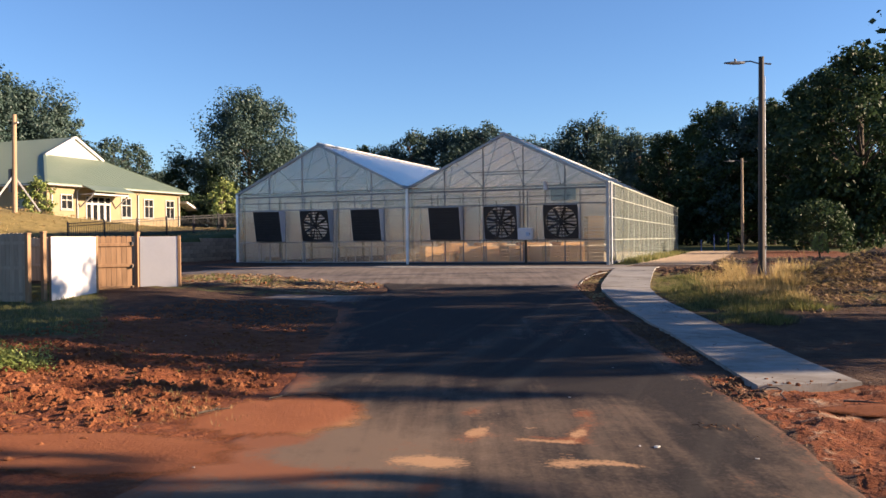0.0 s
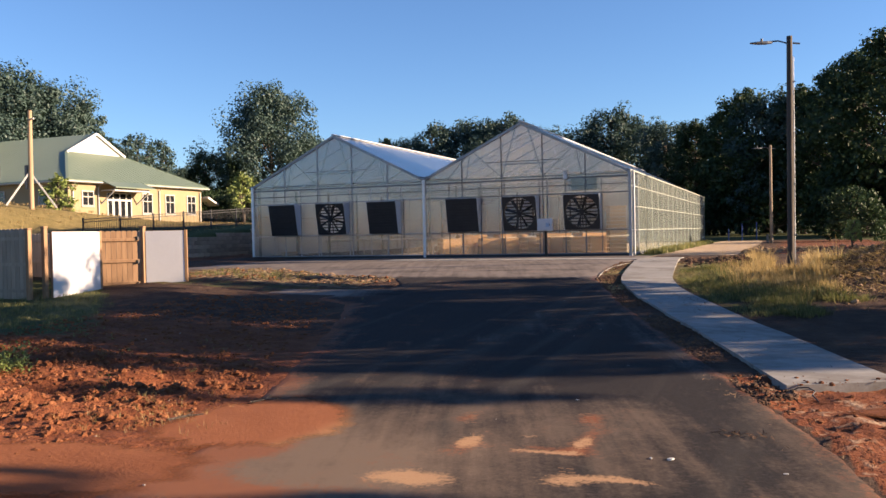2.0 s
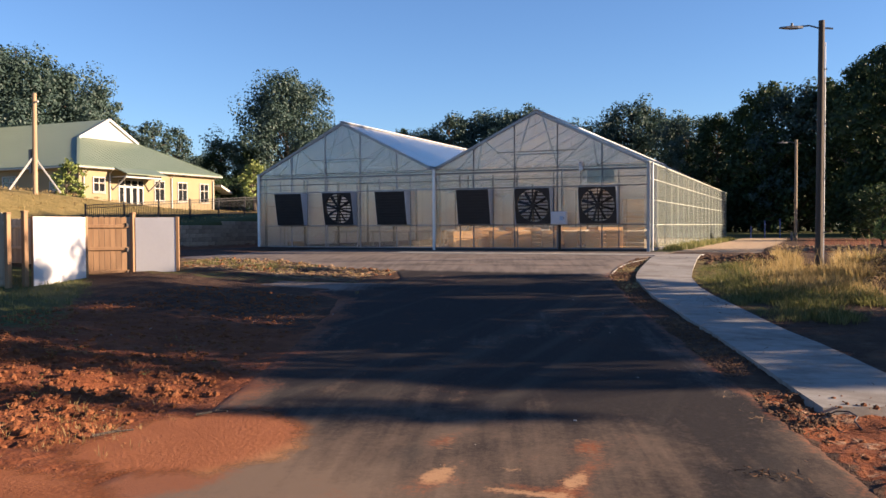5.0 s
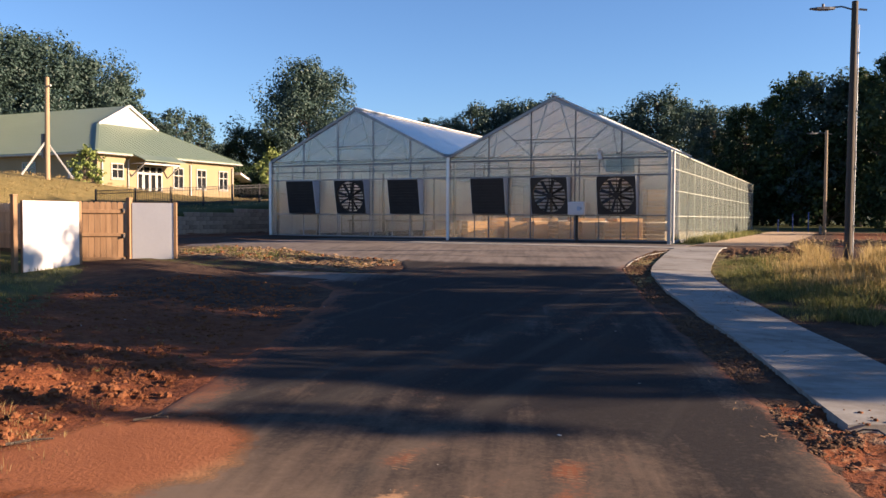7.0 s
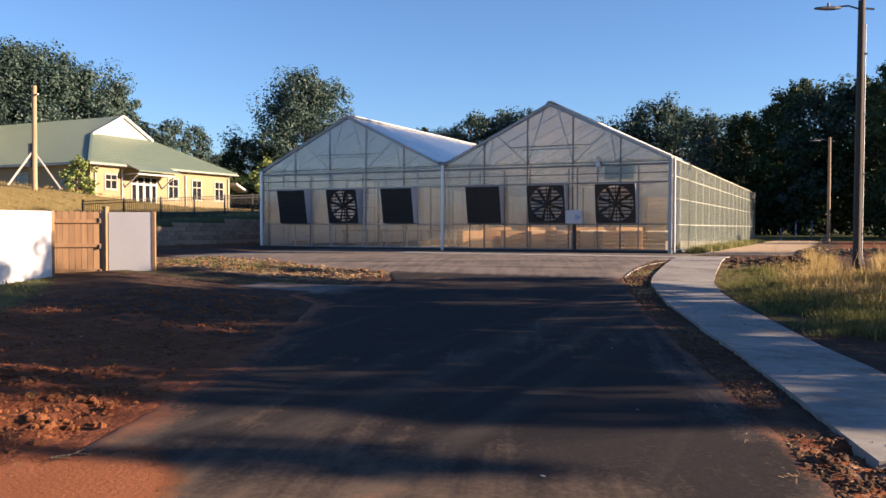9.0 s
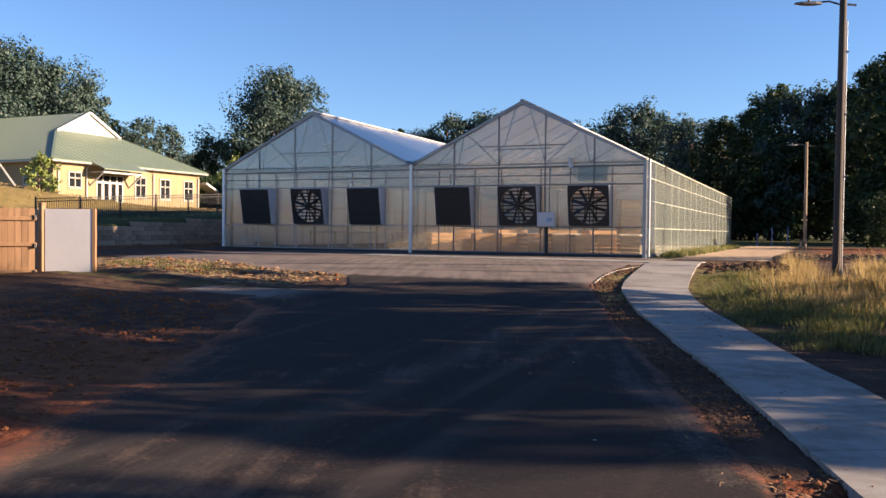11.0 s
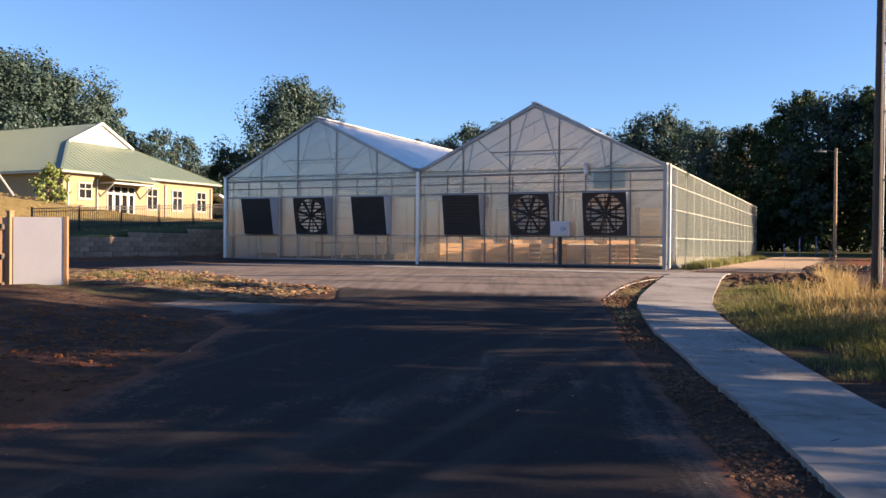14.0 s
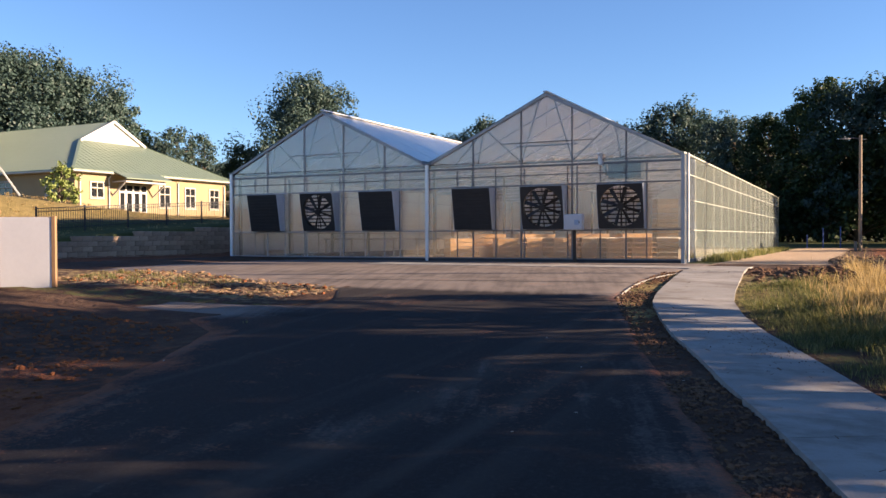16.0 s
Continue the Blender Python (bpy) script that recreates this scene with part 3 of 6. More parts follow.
def build_road():
    rows = []
    y = -70.0
    while y <= -0.3:
        left = between(y, ROAD_LEFT) if y < -16.9 else (-4.6 + 1.0 * smooth01((y + 16.9) / 1.2) if y < -14.2 else between(y, ((-14.2, -3.6), (-12.6, -4.6), (-12.2, -9.0), (-12.1, -13.0), (-11.0, -20.6))))
        right = between(y, ROAD_RIGHT)
        j = 0.05 * noise.noise((0.3, y * 1.3, 0)) + 0.03 * noise.noise((0.3, y * 5.1, 0))
        rows.append([(left + j + (right - left - 2 * j) * k / 60, y, road_z(y) + (-0.02 if k in (0, 60) else 0.012)) for k in range(61)])
        y += (0.12 if y < -24 else 0.22) if y > -34 else 2.0
    bm = strip_mesh(rows)
    # spur to the gates
    spur = []
    for k in range(41):
        x = -10.6 + k * 0.2
        spur.append([(x, yy, road_z(yy) + (0.016 if 0 < q < 4 and k else -0.04)) for q, yy in enumerate((-16.6 + 0.25 * smooth01((x + 7) / 4), -16.2, -15.8, -15.35, -15.05 + 0.6 * smooth01((x + 5) / 2)))])
    for a, b in zip(spur, spur[1:]):
        va, vb = [bm.verts.new(p) for p in a], [bm.verts.new(p) for p in b]
        for i in range(4):
            bm.faces.new((va[i], va[i + 1], vb[i + 1], vb[i]))
    ob = mesh_object("road", bm, ASPHALT, None, True)
    a = ob.data.attributes.new("dust", "FLOAT", "POINT")
    vals = []
    for v in ob.data.vertices:
        x, y = v.co.x, v.co.y
        # real dust, plus a paler tone painted where sun reaches the foreground
        d = 0.52 * smooth01((-24.0 - y) / 2.5)
        d += 0.5 * smooth01((-26.3 - y) / 2) * smooth01((5.0 - x) / 2.5)
        d -= 0.26 * smooth01((x - 4.8) / 0.9) * (y < -24)
        d += 0.30 * smooth01((x - between(y, ROAD_RIGHT) + 0.9) / 0.8) + 0.35 * smooth01((between(y, ROAD_LEFT) + 0.8 - x) / 0.8) * (y < -16)
        # apron beyond the shadow edge painted paler, as sunlit
        d += 0.82 * smooth01((y + 12.9) / 0.7)
        d += 0.75 * smooth01((y + 16.9) / 0.5) * smooth01((-14.9 - y) / 0.4) * smooth01((-2.6 - x) / 1.6)
        vals.append(d)
    a.data.foreach_set("value", vals)
    a = ob.data.attributes.new("warm", "FLOAT", "POINT")
    a.data.foreach_set("value", [smooth01((-22.5 - v.co.y) / 3.0) for v in ob.data.vertices])
    a = ob.data.attributes.new("clay", "FLOAT", "POINT")
    a.data.foreach_set("value", [(1.05 * smooth01((between(v.co.y, ROAD_LEFT) + 1.0 + 0.1 * smooth01((-25.5 - v.co.y) / 2) - v.co.x) / 1.2) if v.co.y < -16.5 else 0.0)
                                 + (0.75 * smooth01((v.co.x - between(v.co.y, ROAD_RIGHT) + 0.4) / 0.4) if v.co.y < -8 else 0.0) for v in ob.data.vertices])
    spots = ((3.50, -27.55, 0.13, 0.35), (4.25, -27.62, 0.42, 0.14), (4.48, -27.3, 0.12, 0.5), (3.16, -26.7, 0.13, 0.22), (4.34, -26.4, 0.13, 0.2), (2.3, -29.4, 0.9, 0.3), (1.8, -28.3, 0.35, 0.5), (3.75, -29.6, 0.10, 0.6))
    for v in ob.data.vertices:
        x, y = v.co.x, v.co.y
        a.data[v.index].value += sum(1.05 * math.exp(-(((x - p) / r) ** 2 + ((y - q) / s) ** 2)) for p, q, r, s in spots) if y < -25 else 0.0
    drifts = ((4.60, -28.40, 0.26, 0.20), (5.0, -28.25, 0.34, 0.09), (3.52, -28.68, 0.40, 0.20), (3.5, -27.5, 0.14, 0.30), (4.25, -27.68, 0.40, 0.09), (4.47, -27.3, 0.10, 0.3), (3.95, -27.25, 0.12, 0.08))
    a = ob.data.attributes.new("sand", "FLOAT", "POINT")
    a.data.foreach_set("value", [sum(0.98 * math.exp(-(((v.co.x - p) / r) ** 2 + ((v.co.y - q) / s) ** 2)) for p, q, r, s in drifts) if -31 < v.co.y < -25 else 0.0 for v in ob.data.vertices])
    return tagged(ob, "dark new asphalt driveway dusted with red clay", "road", kind="structure")


road = build_road()


# ---- greenhouse ----
W, EAVE, RIDGE, LONG = 9.14, 3.49, 5.74, 34.9


def roof_z(s):
    """Height of the roof at a share s across one bay."""
    return EAVE + (RIDGE - EAVE) * (1 - abs(2 * s - 1))


greenhouse = thing("greenhouse", "two-bay translucent greenhouse with steel frame and gable roofs", "greenhouse")
FANS = ((0.1315, 0.296), (0.413, 0.583), (0.706, 0.874))
FAN_LOW, FAN_TOP = 1.10, 2.58


def sheet(x0, x1, z0, z1, y, thick=0.012):
    return box((x0, y, z0), (x1, y + thick, z1))


for bay in (0, 1):
    ox = -W * (2 - bay)
    at = lambda s: ox + s * W
    # wall sheets below the eave, left open behind the fans
    cuts = [0.0, 0.1315, 0.296, 0.413, 0.583, 0.706, 0.874, 1.0]
    for a, b in zip(cuts, cuts[1:]):
        fan = any(abs(a - f[0]) < 1e-6 for f in FANS)
        for z0, z1 in (((0.12, FAN_LOW), (FAN_TOP, EAVE - 0.02)) if fan else ((0.12, FAN_LOW), (FAN_LOW, FAN_TOP), (FAN_TOP, EAVE - 0.02))):
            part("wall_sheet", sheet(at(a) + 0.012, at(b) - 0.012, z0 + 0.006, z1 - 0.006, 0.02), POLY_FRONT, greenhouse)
    # gable sheets
    gcuts = (0.0, 0.2, 0.4, 0.5, 0.6, 0.8, 1.0)
    for a, b in zip(gcuts, gcuts[1:]):
        lo = EAVE + 0.01
        out = [(at(a) + 0.01, lo), (at(b) - 0.01, lo), (at(b) - 0.01, max(lo + 0.01, roof_z(b) - 0.05)), (at(a) + 0.01, max(lo + 0.01, roof_z(a) - 0.05))]
        part("gable_sheet", poly_prism(out, 0.02, 0.032), POLY_GABLE, greenhouse)
    # studs
    for s in (0.2, 0.4, 0.6, 0.8):
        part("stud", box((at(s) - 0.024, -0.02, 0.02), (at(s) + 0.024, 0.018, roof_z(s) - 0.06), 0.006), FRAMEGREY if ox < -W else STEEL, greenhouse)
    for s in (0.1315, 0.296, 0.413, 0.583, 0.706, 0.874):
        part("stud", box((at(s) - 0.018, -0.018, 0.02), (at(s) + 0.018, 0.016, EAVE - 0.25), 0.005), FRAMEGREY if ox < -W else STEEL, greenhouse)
    # rails across
    for z, h in ((0.10, 0.07), (FAN_LOW - 0.02, 0.045), (FAN_TOP + 0.05, 0.05), (2.98, 0.035), (EAVE - 0.2, 0.07), (4.1, 0.035)):
        half = 0.5 if z < EAVE else 0.19
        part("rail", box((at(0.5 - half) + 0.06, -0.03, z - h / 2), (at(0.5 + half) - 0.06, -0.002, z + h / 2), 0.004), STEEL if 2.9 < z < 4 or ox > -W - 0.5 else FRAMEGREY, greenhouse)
    # sloping edges of the gable
    for a, b in ((0.0, 0.5), (1.0, 0.5)):
        part("rafter_trim", beam((at(a), -0.02, roof_z(a) - 0.03), (at(b), -0.02, roof_z(b) - 0.03), 0.07, 0.075, 0.008), FRAMEGREY, greenhouse)
    # trusses inside, bay by bay
    for k in range(9):
        y = 0.07 + k * 3.68
        bm = bmesh.new()
        for a, b in (((0, EAVE - 0.08), (1, EAVE - 0.08)), ((0, EAVE - 0.05), (0.5, RIDGE - 0.08)), ((1, EAVE - 0.05), (0.5, RIDGE - 0.08)),
                     ((0.38, EAVE + 0.5), (0.62, EAVE + 0.5))):
            add_tube(bm, [(at(a[0]), y, a[1]), (at(b[0]), y, b[1])], 0.036 if k == 0 else 0.02, 6)
        for s0, s1 in ((0.12, 0.22), (0.22, 0.24), (0.40, 0.26), (0.40, 0.47), (0.60, 0.53), (0.60, 0.74), (0.78, 0.76), (0.78, 0.88)):
            add_tube(bm, [(at(s0), y, EAVE - 0.06), (at(s1), y, roof_z(s1) - 0.08)], 0.026 if k == 0 else 0.01, 6)
        # front truss darkened to show through the sheets; inner ones paled like haze
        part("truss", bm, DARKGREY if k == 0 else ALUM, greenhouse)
    # roof sheets
    for k in range(17):
        y0, y1 = k * LONG / 17, (k + 1) * LONG / 17
        for a, b in ((0.0, 0.5), (0.5, 1.0)):
            bm = bmesh.new()
            lo, hi = [], []
            for s, y in ((a, y0 - (0.06 if k == 0 else 0)), (b, y0 - (0.06 if k == 0 else 0)), (b, y1 - 0.02), (a, y1 - 0.02)):
                lo.append(bm.verts.new((at(s), y, roof_z(s) + 0.03)))
                hi.append(bm.verts.new((at(s), y, roof_z(s) + 0.045)))
            bm.faces.new(lo)
            bm.faces.new(hi[::-1])
            for i in range(4):
                bm.faces.new((lo[i], hi[i], hi[(i + 1) % 4], lo[(i + 1) % 4]))
            part("roof_sheet", bm, POLY_ROOF, greenhouse)
    # roof bars
    for k in range(18):
        y = k * LONG / 17
        for a, b in ((0.0, 0.5), (1.0, 0.5)):
            part("roof_bar", beam((at(a), y, roof_z(a) + 0.01), (at(b), y, roof_z(b) + 0.01), 0.04, 0.03), FRAMEGREY, greenhouse)
    part("ridge_cap", box((at(0.5) - 0.09, -0.1, RIDGE + 0.035), (at(0.5) + 0.09, LONG, RIDGE + 0.09), 0.02), ALUM, greenhouse)
    # interior posts along the gutter lines
    for k in range(10):
        part("post", box((ox - 0.05 + 0.06, 0.4 + k * 3.4, 0), (ox + 0.05 + 0.06, 0.5 + k * 3.4, EAVE)), STEEL, greenhouse)
    # back wall
    part("end_wall", sheet(ox + 0.02, ox + W - 0.02, 0, EAVE, LONG - 0.02), POLY_END, greenhouse)
    part("end_gable", poly_prism([(at(0), EAVE), (at(1), EAVE), (at(0.5), RIDGE)], LONG - 0.02, LONG), POLY_END, greenhouse)
for x in (-2 * W, -W, 0.0):
    # right post and the downpipe below take darker metal to look shaded
    part("corner_post", box((x - 0.06, -0.09, -0.02), (x + 0.06, 0.0, EAVE + 0.02), 0.012), ALUM if x < -1 else FRAMEGREY, greenhouse, "bright metal corner post")
    g, lip = (0.16, 0.16) if x == -W else (0.045, 0.05)
    bm = box((x - g, -0.12, EAVE), (x + g, LONG, EAVE + 0.04), 0.01)
    add_box(bm, (x - g - 0.01, -0.12, EAVE), (x - g + 0.01, LONG, EAVE + lip))
    add_box(bm, (x + g - 0.01, -0.12, EAVE), (x + g + 0.01, LONG, EAVE + lip))
    part("gutter", bm, STEEL if x == -W else SIDEFRAME, greenhouse)
part("downpipe", tube([(0.16, -0.06, EAVE), (0.16, -0.06, 0.05)], 0.045, 10), FRAMEGREY, greenhouse)
# long side walls
for side, x in ((0, -2 * W), (1, 0.0)):
    n = 17
    for k in range(n):
        y0, y1 = k * LONG / n, (k + 1) * LONG / n
        for z0, z1 in ((0.1, 1.06), (1.06, 2.05), (2.05, 2.88), (2.88, EAVE)):
            part("side_sheet", box((x - 0.006, y0 + 0.01, z0 + 0.01), (x + 0.006, y1 - 0.01, z1 - 0.01)), POLY_END if side == 0 else POLY_SIDE if k else POLY_CORNER_SHADE, greenhouse)
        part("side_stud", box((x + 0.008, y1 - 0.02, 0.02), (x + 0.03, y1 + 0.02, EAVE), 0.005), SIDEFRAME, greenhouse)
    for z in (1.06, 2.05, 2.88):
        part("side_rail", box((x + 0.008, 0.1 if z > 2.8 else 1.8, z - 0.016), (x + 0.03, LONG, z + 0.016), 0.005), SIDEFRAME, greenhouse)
    part("base_board", box((x - 0.03, 0, -0.05), (x + 0.05, LONG, 0.12), 0.01), STEEL, greenhouse)
part("sill", box((-2 * W, -0.06, -0.05), (0, 0.06, 0.1), 0.01), DARKGREY, greenhouse)
inside = box((-2 * W + 0.1, 0.1, -0.03), (-0.1, LONG - 0.1, 0.02))
tagged(mesh_object("floor", inside, plain("gravel_floor", (0.62, 0.50, 0.37), (0.78, 0.67, 0.53), 40, 1, 0.95, 0, 0.4)), "pale gravel floor inside the greenhouse", "floor", kind="structure")


def bench(x, y, w, d):
    b = thing("growing_bench", "grey metal growing bench standing inside the greenhouse", "bench", (x, y, 0.02), group="greenhouse benches")
    part("top", box((-w / 2, -d / 2, 0.72), (w / 2, d / 2, 0.80), 0.01), GREENBENCH, b)
    for sx in (-1, 1):
        for sy in (-1, 1):
            part("leg", box((sx * (w / 2 - 0.1) - 0.03, sy * (d / 2 - 0.1) - 0.03, 0), (sx * (w / 2 - 0.1) + 0.03, sy * (d / 2 - 0.1) + 0.03, 0.72)), GREENBENCH, b)
    return b


first = bench(-2.6, 9.0, 1.6, 9.0)
for bx, by in ((-5.6, 9.5), (-8.0, 9.5), (-11.6, 9.5), (-14.2, 9.5), (-16.4, 9.5)):
    copy_thing(first, pose(bx, by, 0.02))


def crate(x, y, w, d, h, turn):
    c = thing("timber_crate", "orange-brown timber crate behind the greenhouse wall", "crate", (x, y, 0.02), turn, "crates in the greenhouse")
    for k in range(max(2, int(h / 0.16))):
        z = k * 0.16
        for s in (-1, 1):
            part("slat", box((-w / 2, s * d / 2 - 0.012, z + 0.01), (w / 2, s * d / 2 + 0.012, z + 0.145), 0.004), BOXWOOD, c)
            part("end_slat", box((s * w / 2 - 0.012, -d / 2 + 0.014, z + 0.01), (s * w / 2 + 0.012, d / 2 - 0.014, z + 0.145), 0.004), BOXWOOD, c)
    part("base", box((-w / 2 + 0.02, -d / 2 + 0.02, 0), (w / 2 - 0.02, d / 2 - 0.02, 0.04)), BOXWOOD, c)


for cx, cy, cw, cd, ch, ct in ((-8.4, 1.1, 0.9, 0.7, 0.85, 44), (-7.4, 1.2, 0.7, 0.6, 0.6, 52), (-6.5, 1.1, 0.8, 0.7, 0.95, 38), (-5.5, 1.2, 0.8, 0.6, 0.9, 47), (-4.5, 1.1, 0.9, 0.7, 0.8, 55),
                               (-3.5, 1.2, 0.7, 0.6, 0.95, 41), (-2.6, 1.1, 0.8, 0.6, 0.9, 50), (-1.7, 1.2, 0.7, 0.6, 0.95, 36), (-0.75, 0.9, 0.7, 0.5, 2.1, 30), (-7.9, 2.6, 1.3, 0.7, 1.0, 40),
                               (-6.0, 2.7, 1.4, 0.7, 1.05, 50), (-3.9, 2.6, 1.4, 0.7, 1.0, 43), (-2.2, 2.6, 1.4, 0.7, 1.05, 48), (-16.9, 1.0, 0.7, 0.6, 0.3, 42)):
    crate(cx, cy, cw, cd, ch, ct)


# ---- exhaust fans ----
def exhaust_fan(width, open_front):
    """Housing that leans out at the top, with blades and a guard; its back lies on the wall plane."""
    fan = thing("exhaust_fan", "grey slanted housing with a black bladed exhaust fan", "fan", group="greenhouse fans")
    h, top, low = FAN_TOP - FAN_LOW, 0.52, 0.26
    w = width / 2
    for sx in (-1, 1):
        bm = bmesh.new()
        pts = [(0, 0), (0, h), (-top, h - 0.02), (-low, 0.02)]
        a, b = [[bm.verts.new((sx * (w - o * 1.0), y, z)) for y, z in pts] for o in (0.0, 0.02)]
        bm.faces.new(a)
        bm.faces.new(b[::-1])
        for i in range(4):
            bm.faces.new((a[i], b[i], b[(i + 1) % 4], a[(i + 1) % 4]))
        part("side_panel", bm, FANBOX, fan)
    part("hood", beam((0, 0, h), (0, -top, h - 0.02), width, 0.02), FANBOX, fan)
    part("lower_panel", beam((0, 0, 0.01), (0, -low, 0.03), width, 0.02), FANBOX, fan)
    tilt = math.atan2(top - low, h - 0.04)
    face = Matrix.Translation((0, -(top + low) / 2, h / 2)) @ Matrix.Rotation(tilt, 4, "X")
    fh, r = (h - 0.04) / math.cos(tilt) / 2, min(w, h / 2) * 0.91
    if not open_front:
        part("face_plate", box((-w + 0.015, -0.004, -fh), (w - 0.015, 0.012, fh), 0.003, face), BLACK, fan, "black shut louvre front")
        m = 11
        for k in range(m):
            z = -fh + 0.05 + (2 * fh - 0.1) * k / m
            part("louvre", box((-w + 0.05, -0.022, z + 0.008), (w - 0.05, -0.006, z + (2 * fh - 0.1) / m - 0.006), 0.004, face), BLACK, fan)
        return fan
    # square plate with a round opening
    bm = bmesh.new()
    n = 40
    ring, rim = [], []
    for k in range(n):
        a = 2 * math.pi * k / n
        c, s = math.cos(a), math.sin(a)
        q = 1 / max(abs(c) / (w - 0.015), abs(s) / fh)
        ring.append(bm.verts.new(face @ Vector((c * r, 0, s * r))))
        rim.append(bm.verts.new(face @ Vector((c * q, -0.004, s * q))))
    back = [bm.verts.new(face @ Vector((math.cos(2 * math.pi * k / n) * r, 0.16, math.sin(2 * math.pi * k / n) * r))) for k in range(n)]
    for k in range(n):
        j = (k + 1) % n
        bm.faces.new((ring[k], ring[j], rim[j], rim[k]))
        bm.faces.new((ring[k], back[k], back[j], ring[j]))
    part("face_plate", bm, BLACK, fan, "black face plate with a round opening")
    # blades
    for k in range(8):
        bm = bmesh.new()
        rows = []
        for q in range(5):
            rr = 0.1 + (r * 0.96 - 0.1) * q / 4
            wide = (0.04 + 0.022 * smooth01(q / 3))
            tw = radians(38 - 18 * q / 4)
            rows.append([Vector((u * wide * math.cos(tw), 0.06 + u * wide * math.sin(tw), rr)) for u in (-1, 0, 1)])
        turn = Matrix.Rotation(2 * math.pi * k / 8 + 0.3, 4, "Y")
        for th in (0, 0.006):
            vs = [[bm.verts.new(face @ (turn @ (p + Vector((0, th, 0))))) for p in row] for row in rows]
            for a, b in zip(vs, vs[1:]):
                for i in range(2):
                    bm.faces.new((a[i], a[i + 1], b[i + 1], b[i]))
        part("blade", bm, BLACK, fan)
    part("hub", tube([face @ Vector((0, 0.0, 0)), face @ Vector((0, 0.14, 0))], 0.11, 14), BLACK, fan)
    for a, b in (((-r, 0), (r, 0)), ((0, -r), (0, r))):
        part("brace", tube([face @ Vector((a[0], 0.13, a[1])), face @ Vector((b[0], 0.13, b[1]))], 0.018, 6), BLACK, fan)
    # shutter slats against the wall: shut on some fans, ajar on others
    m = 10
    for k in range(m):
        z = 0.06 + (h - 0.12) * k / m
        ang = radians(67)
        d = (h - 0.12) / m * 0.75
        c = Vector((0, -0.02, z))
        e = c + Vector((0, -math.sin(ang) * d, math.cos(ang) * d))
        part("shutter_slat", beam(c, e, width - 0.06, 0.006), BLACK, fan)
    return fan


shut = exhaust_fan((FANS[0][1] - FANS[0][0]) * W - 0.03, False)
ajar = exhaust_fan((FANS[1][1] - FANS[1][0]) * W - 0.03, True)
used = {"shut": False, "ajar": False}
for bay in (0, 1):
    for k, (a, b) in enumerate(FANS):
        kind = "ajar" if (bay, k) in ((0, 1), (1, 1), (1, 2)) else "shut"
        m = pose(-W * (2 - bay) + W * (a + b) / 2, -0.025, FAN_LOW)
        ob = shut if kind == "shut" else ajar
        if used[kind]:
            copy_thing(ob, m)
        else:
            ob.matrix_world = m
            used[kind] = True

# control box on its post in front of the wall
cb = thing("control_cabinet", "white electrical control cabinet on a brown post", "control box", (-3.48, -0.3, 0))
part("post", box((-0.05, -0.04, -0.02), (0.05, 0.04, 1.3), 0.006), POLEWOOD, cb)
part("cabinet", box((-0.32, -0.17, 1.08), (0.32, 0.04, 1.60), 0.015), WHITE, cb)
part("door", box((-0.29, -0.19, 1.11), (0.29, -0.172, 1.57), 0.006), WHITE, cb)
part("latch", box((0.2, -0.21, 1.3), (0.24, -0.192, 1.38), 0.004), STEEL, cb)
part("label_plate", box((0.05, -0.194, 1.25), (0.2, -0.1905, 1.42)), plain("blue_label", (0.25, 0.34, 0.5), (0.4, 0.5, 0.62), 20, 3, 0.5), cb, "blue printed label plate")
part("conduit", tube([(0.1, -0.02, 1.6), (0.1, -0.02, 3.2), (0.1, 0.15, 3.3)], 0.025, 8), STEEL, cb)
# heater hung inside at the eave
ht = thing("unit_heater", "grey unit heater hung inside the greenhouse gable", "heater", (-1.9, 0.38, 2.75))
part("casing", box((-0.55, -0.3, 0), (0.55, 0.3, 0.55), 0.02), HEATER, ht)
part("flue", tube([(-0.65, -0.1, 0.1), (-0.75, -0.1, 0.5), (-0.75, -0.5, 0.55), (-0.75, -0.55, 0.85)], 0.085, 10), ALUM, ht)

# the greenhouse and all that stands in or on it, turned slightly to fit the camera's view
SITE = pose(0.065, -0.045, 0, 0, 0, 0.65)
for ob in list(scene.objects):
    if ob.parent is None and ob.name.split(".")[0] in ("greenhouse", "floor", "growing_bench", "timber_crate", "exhaust_fan", "control_cabinet", "unit_heater"):
        ob.matrix_basis = SITE @ ob.matrix_basis


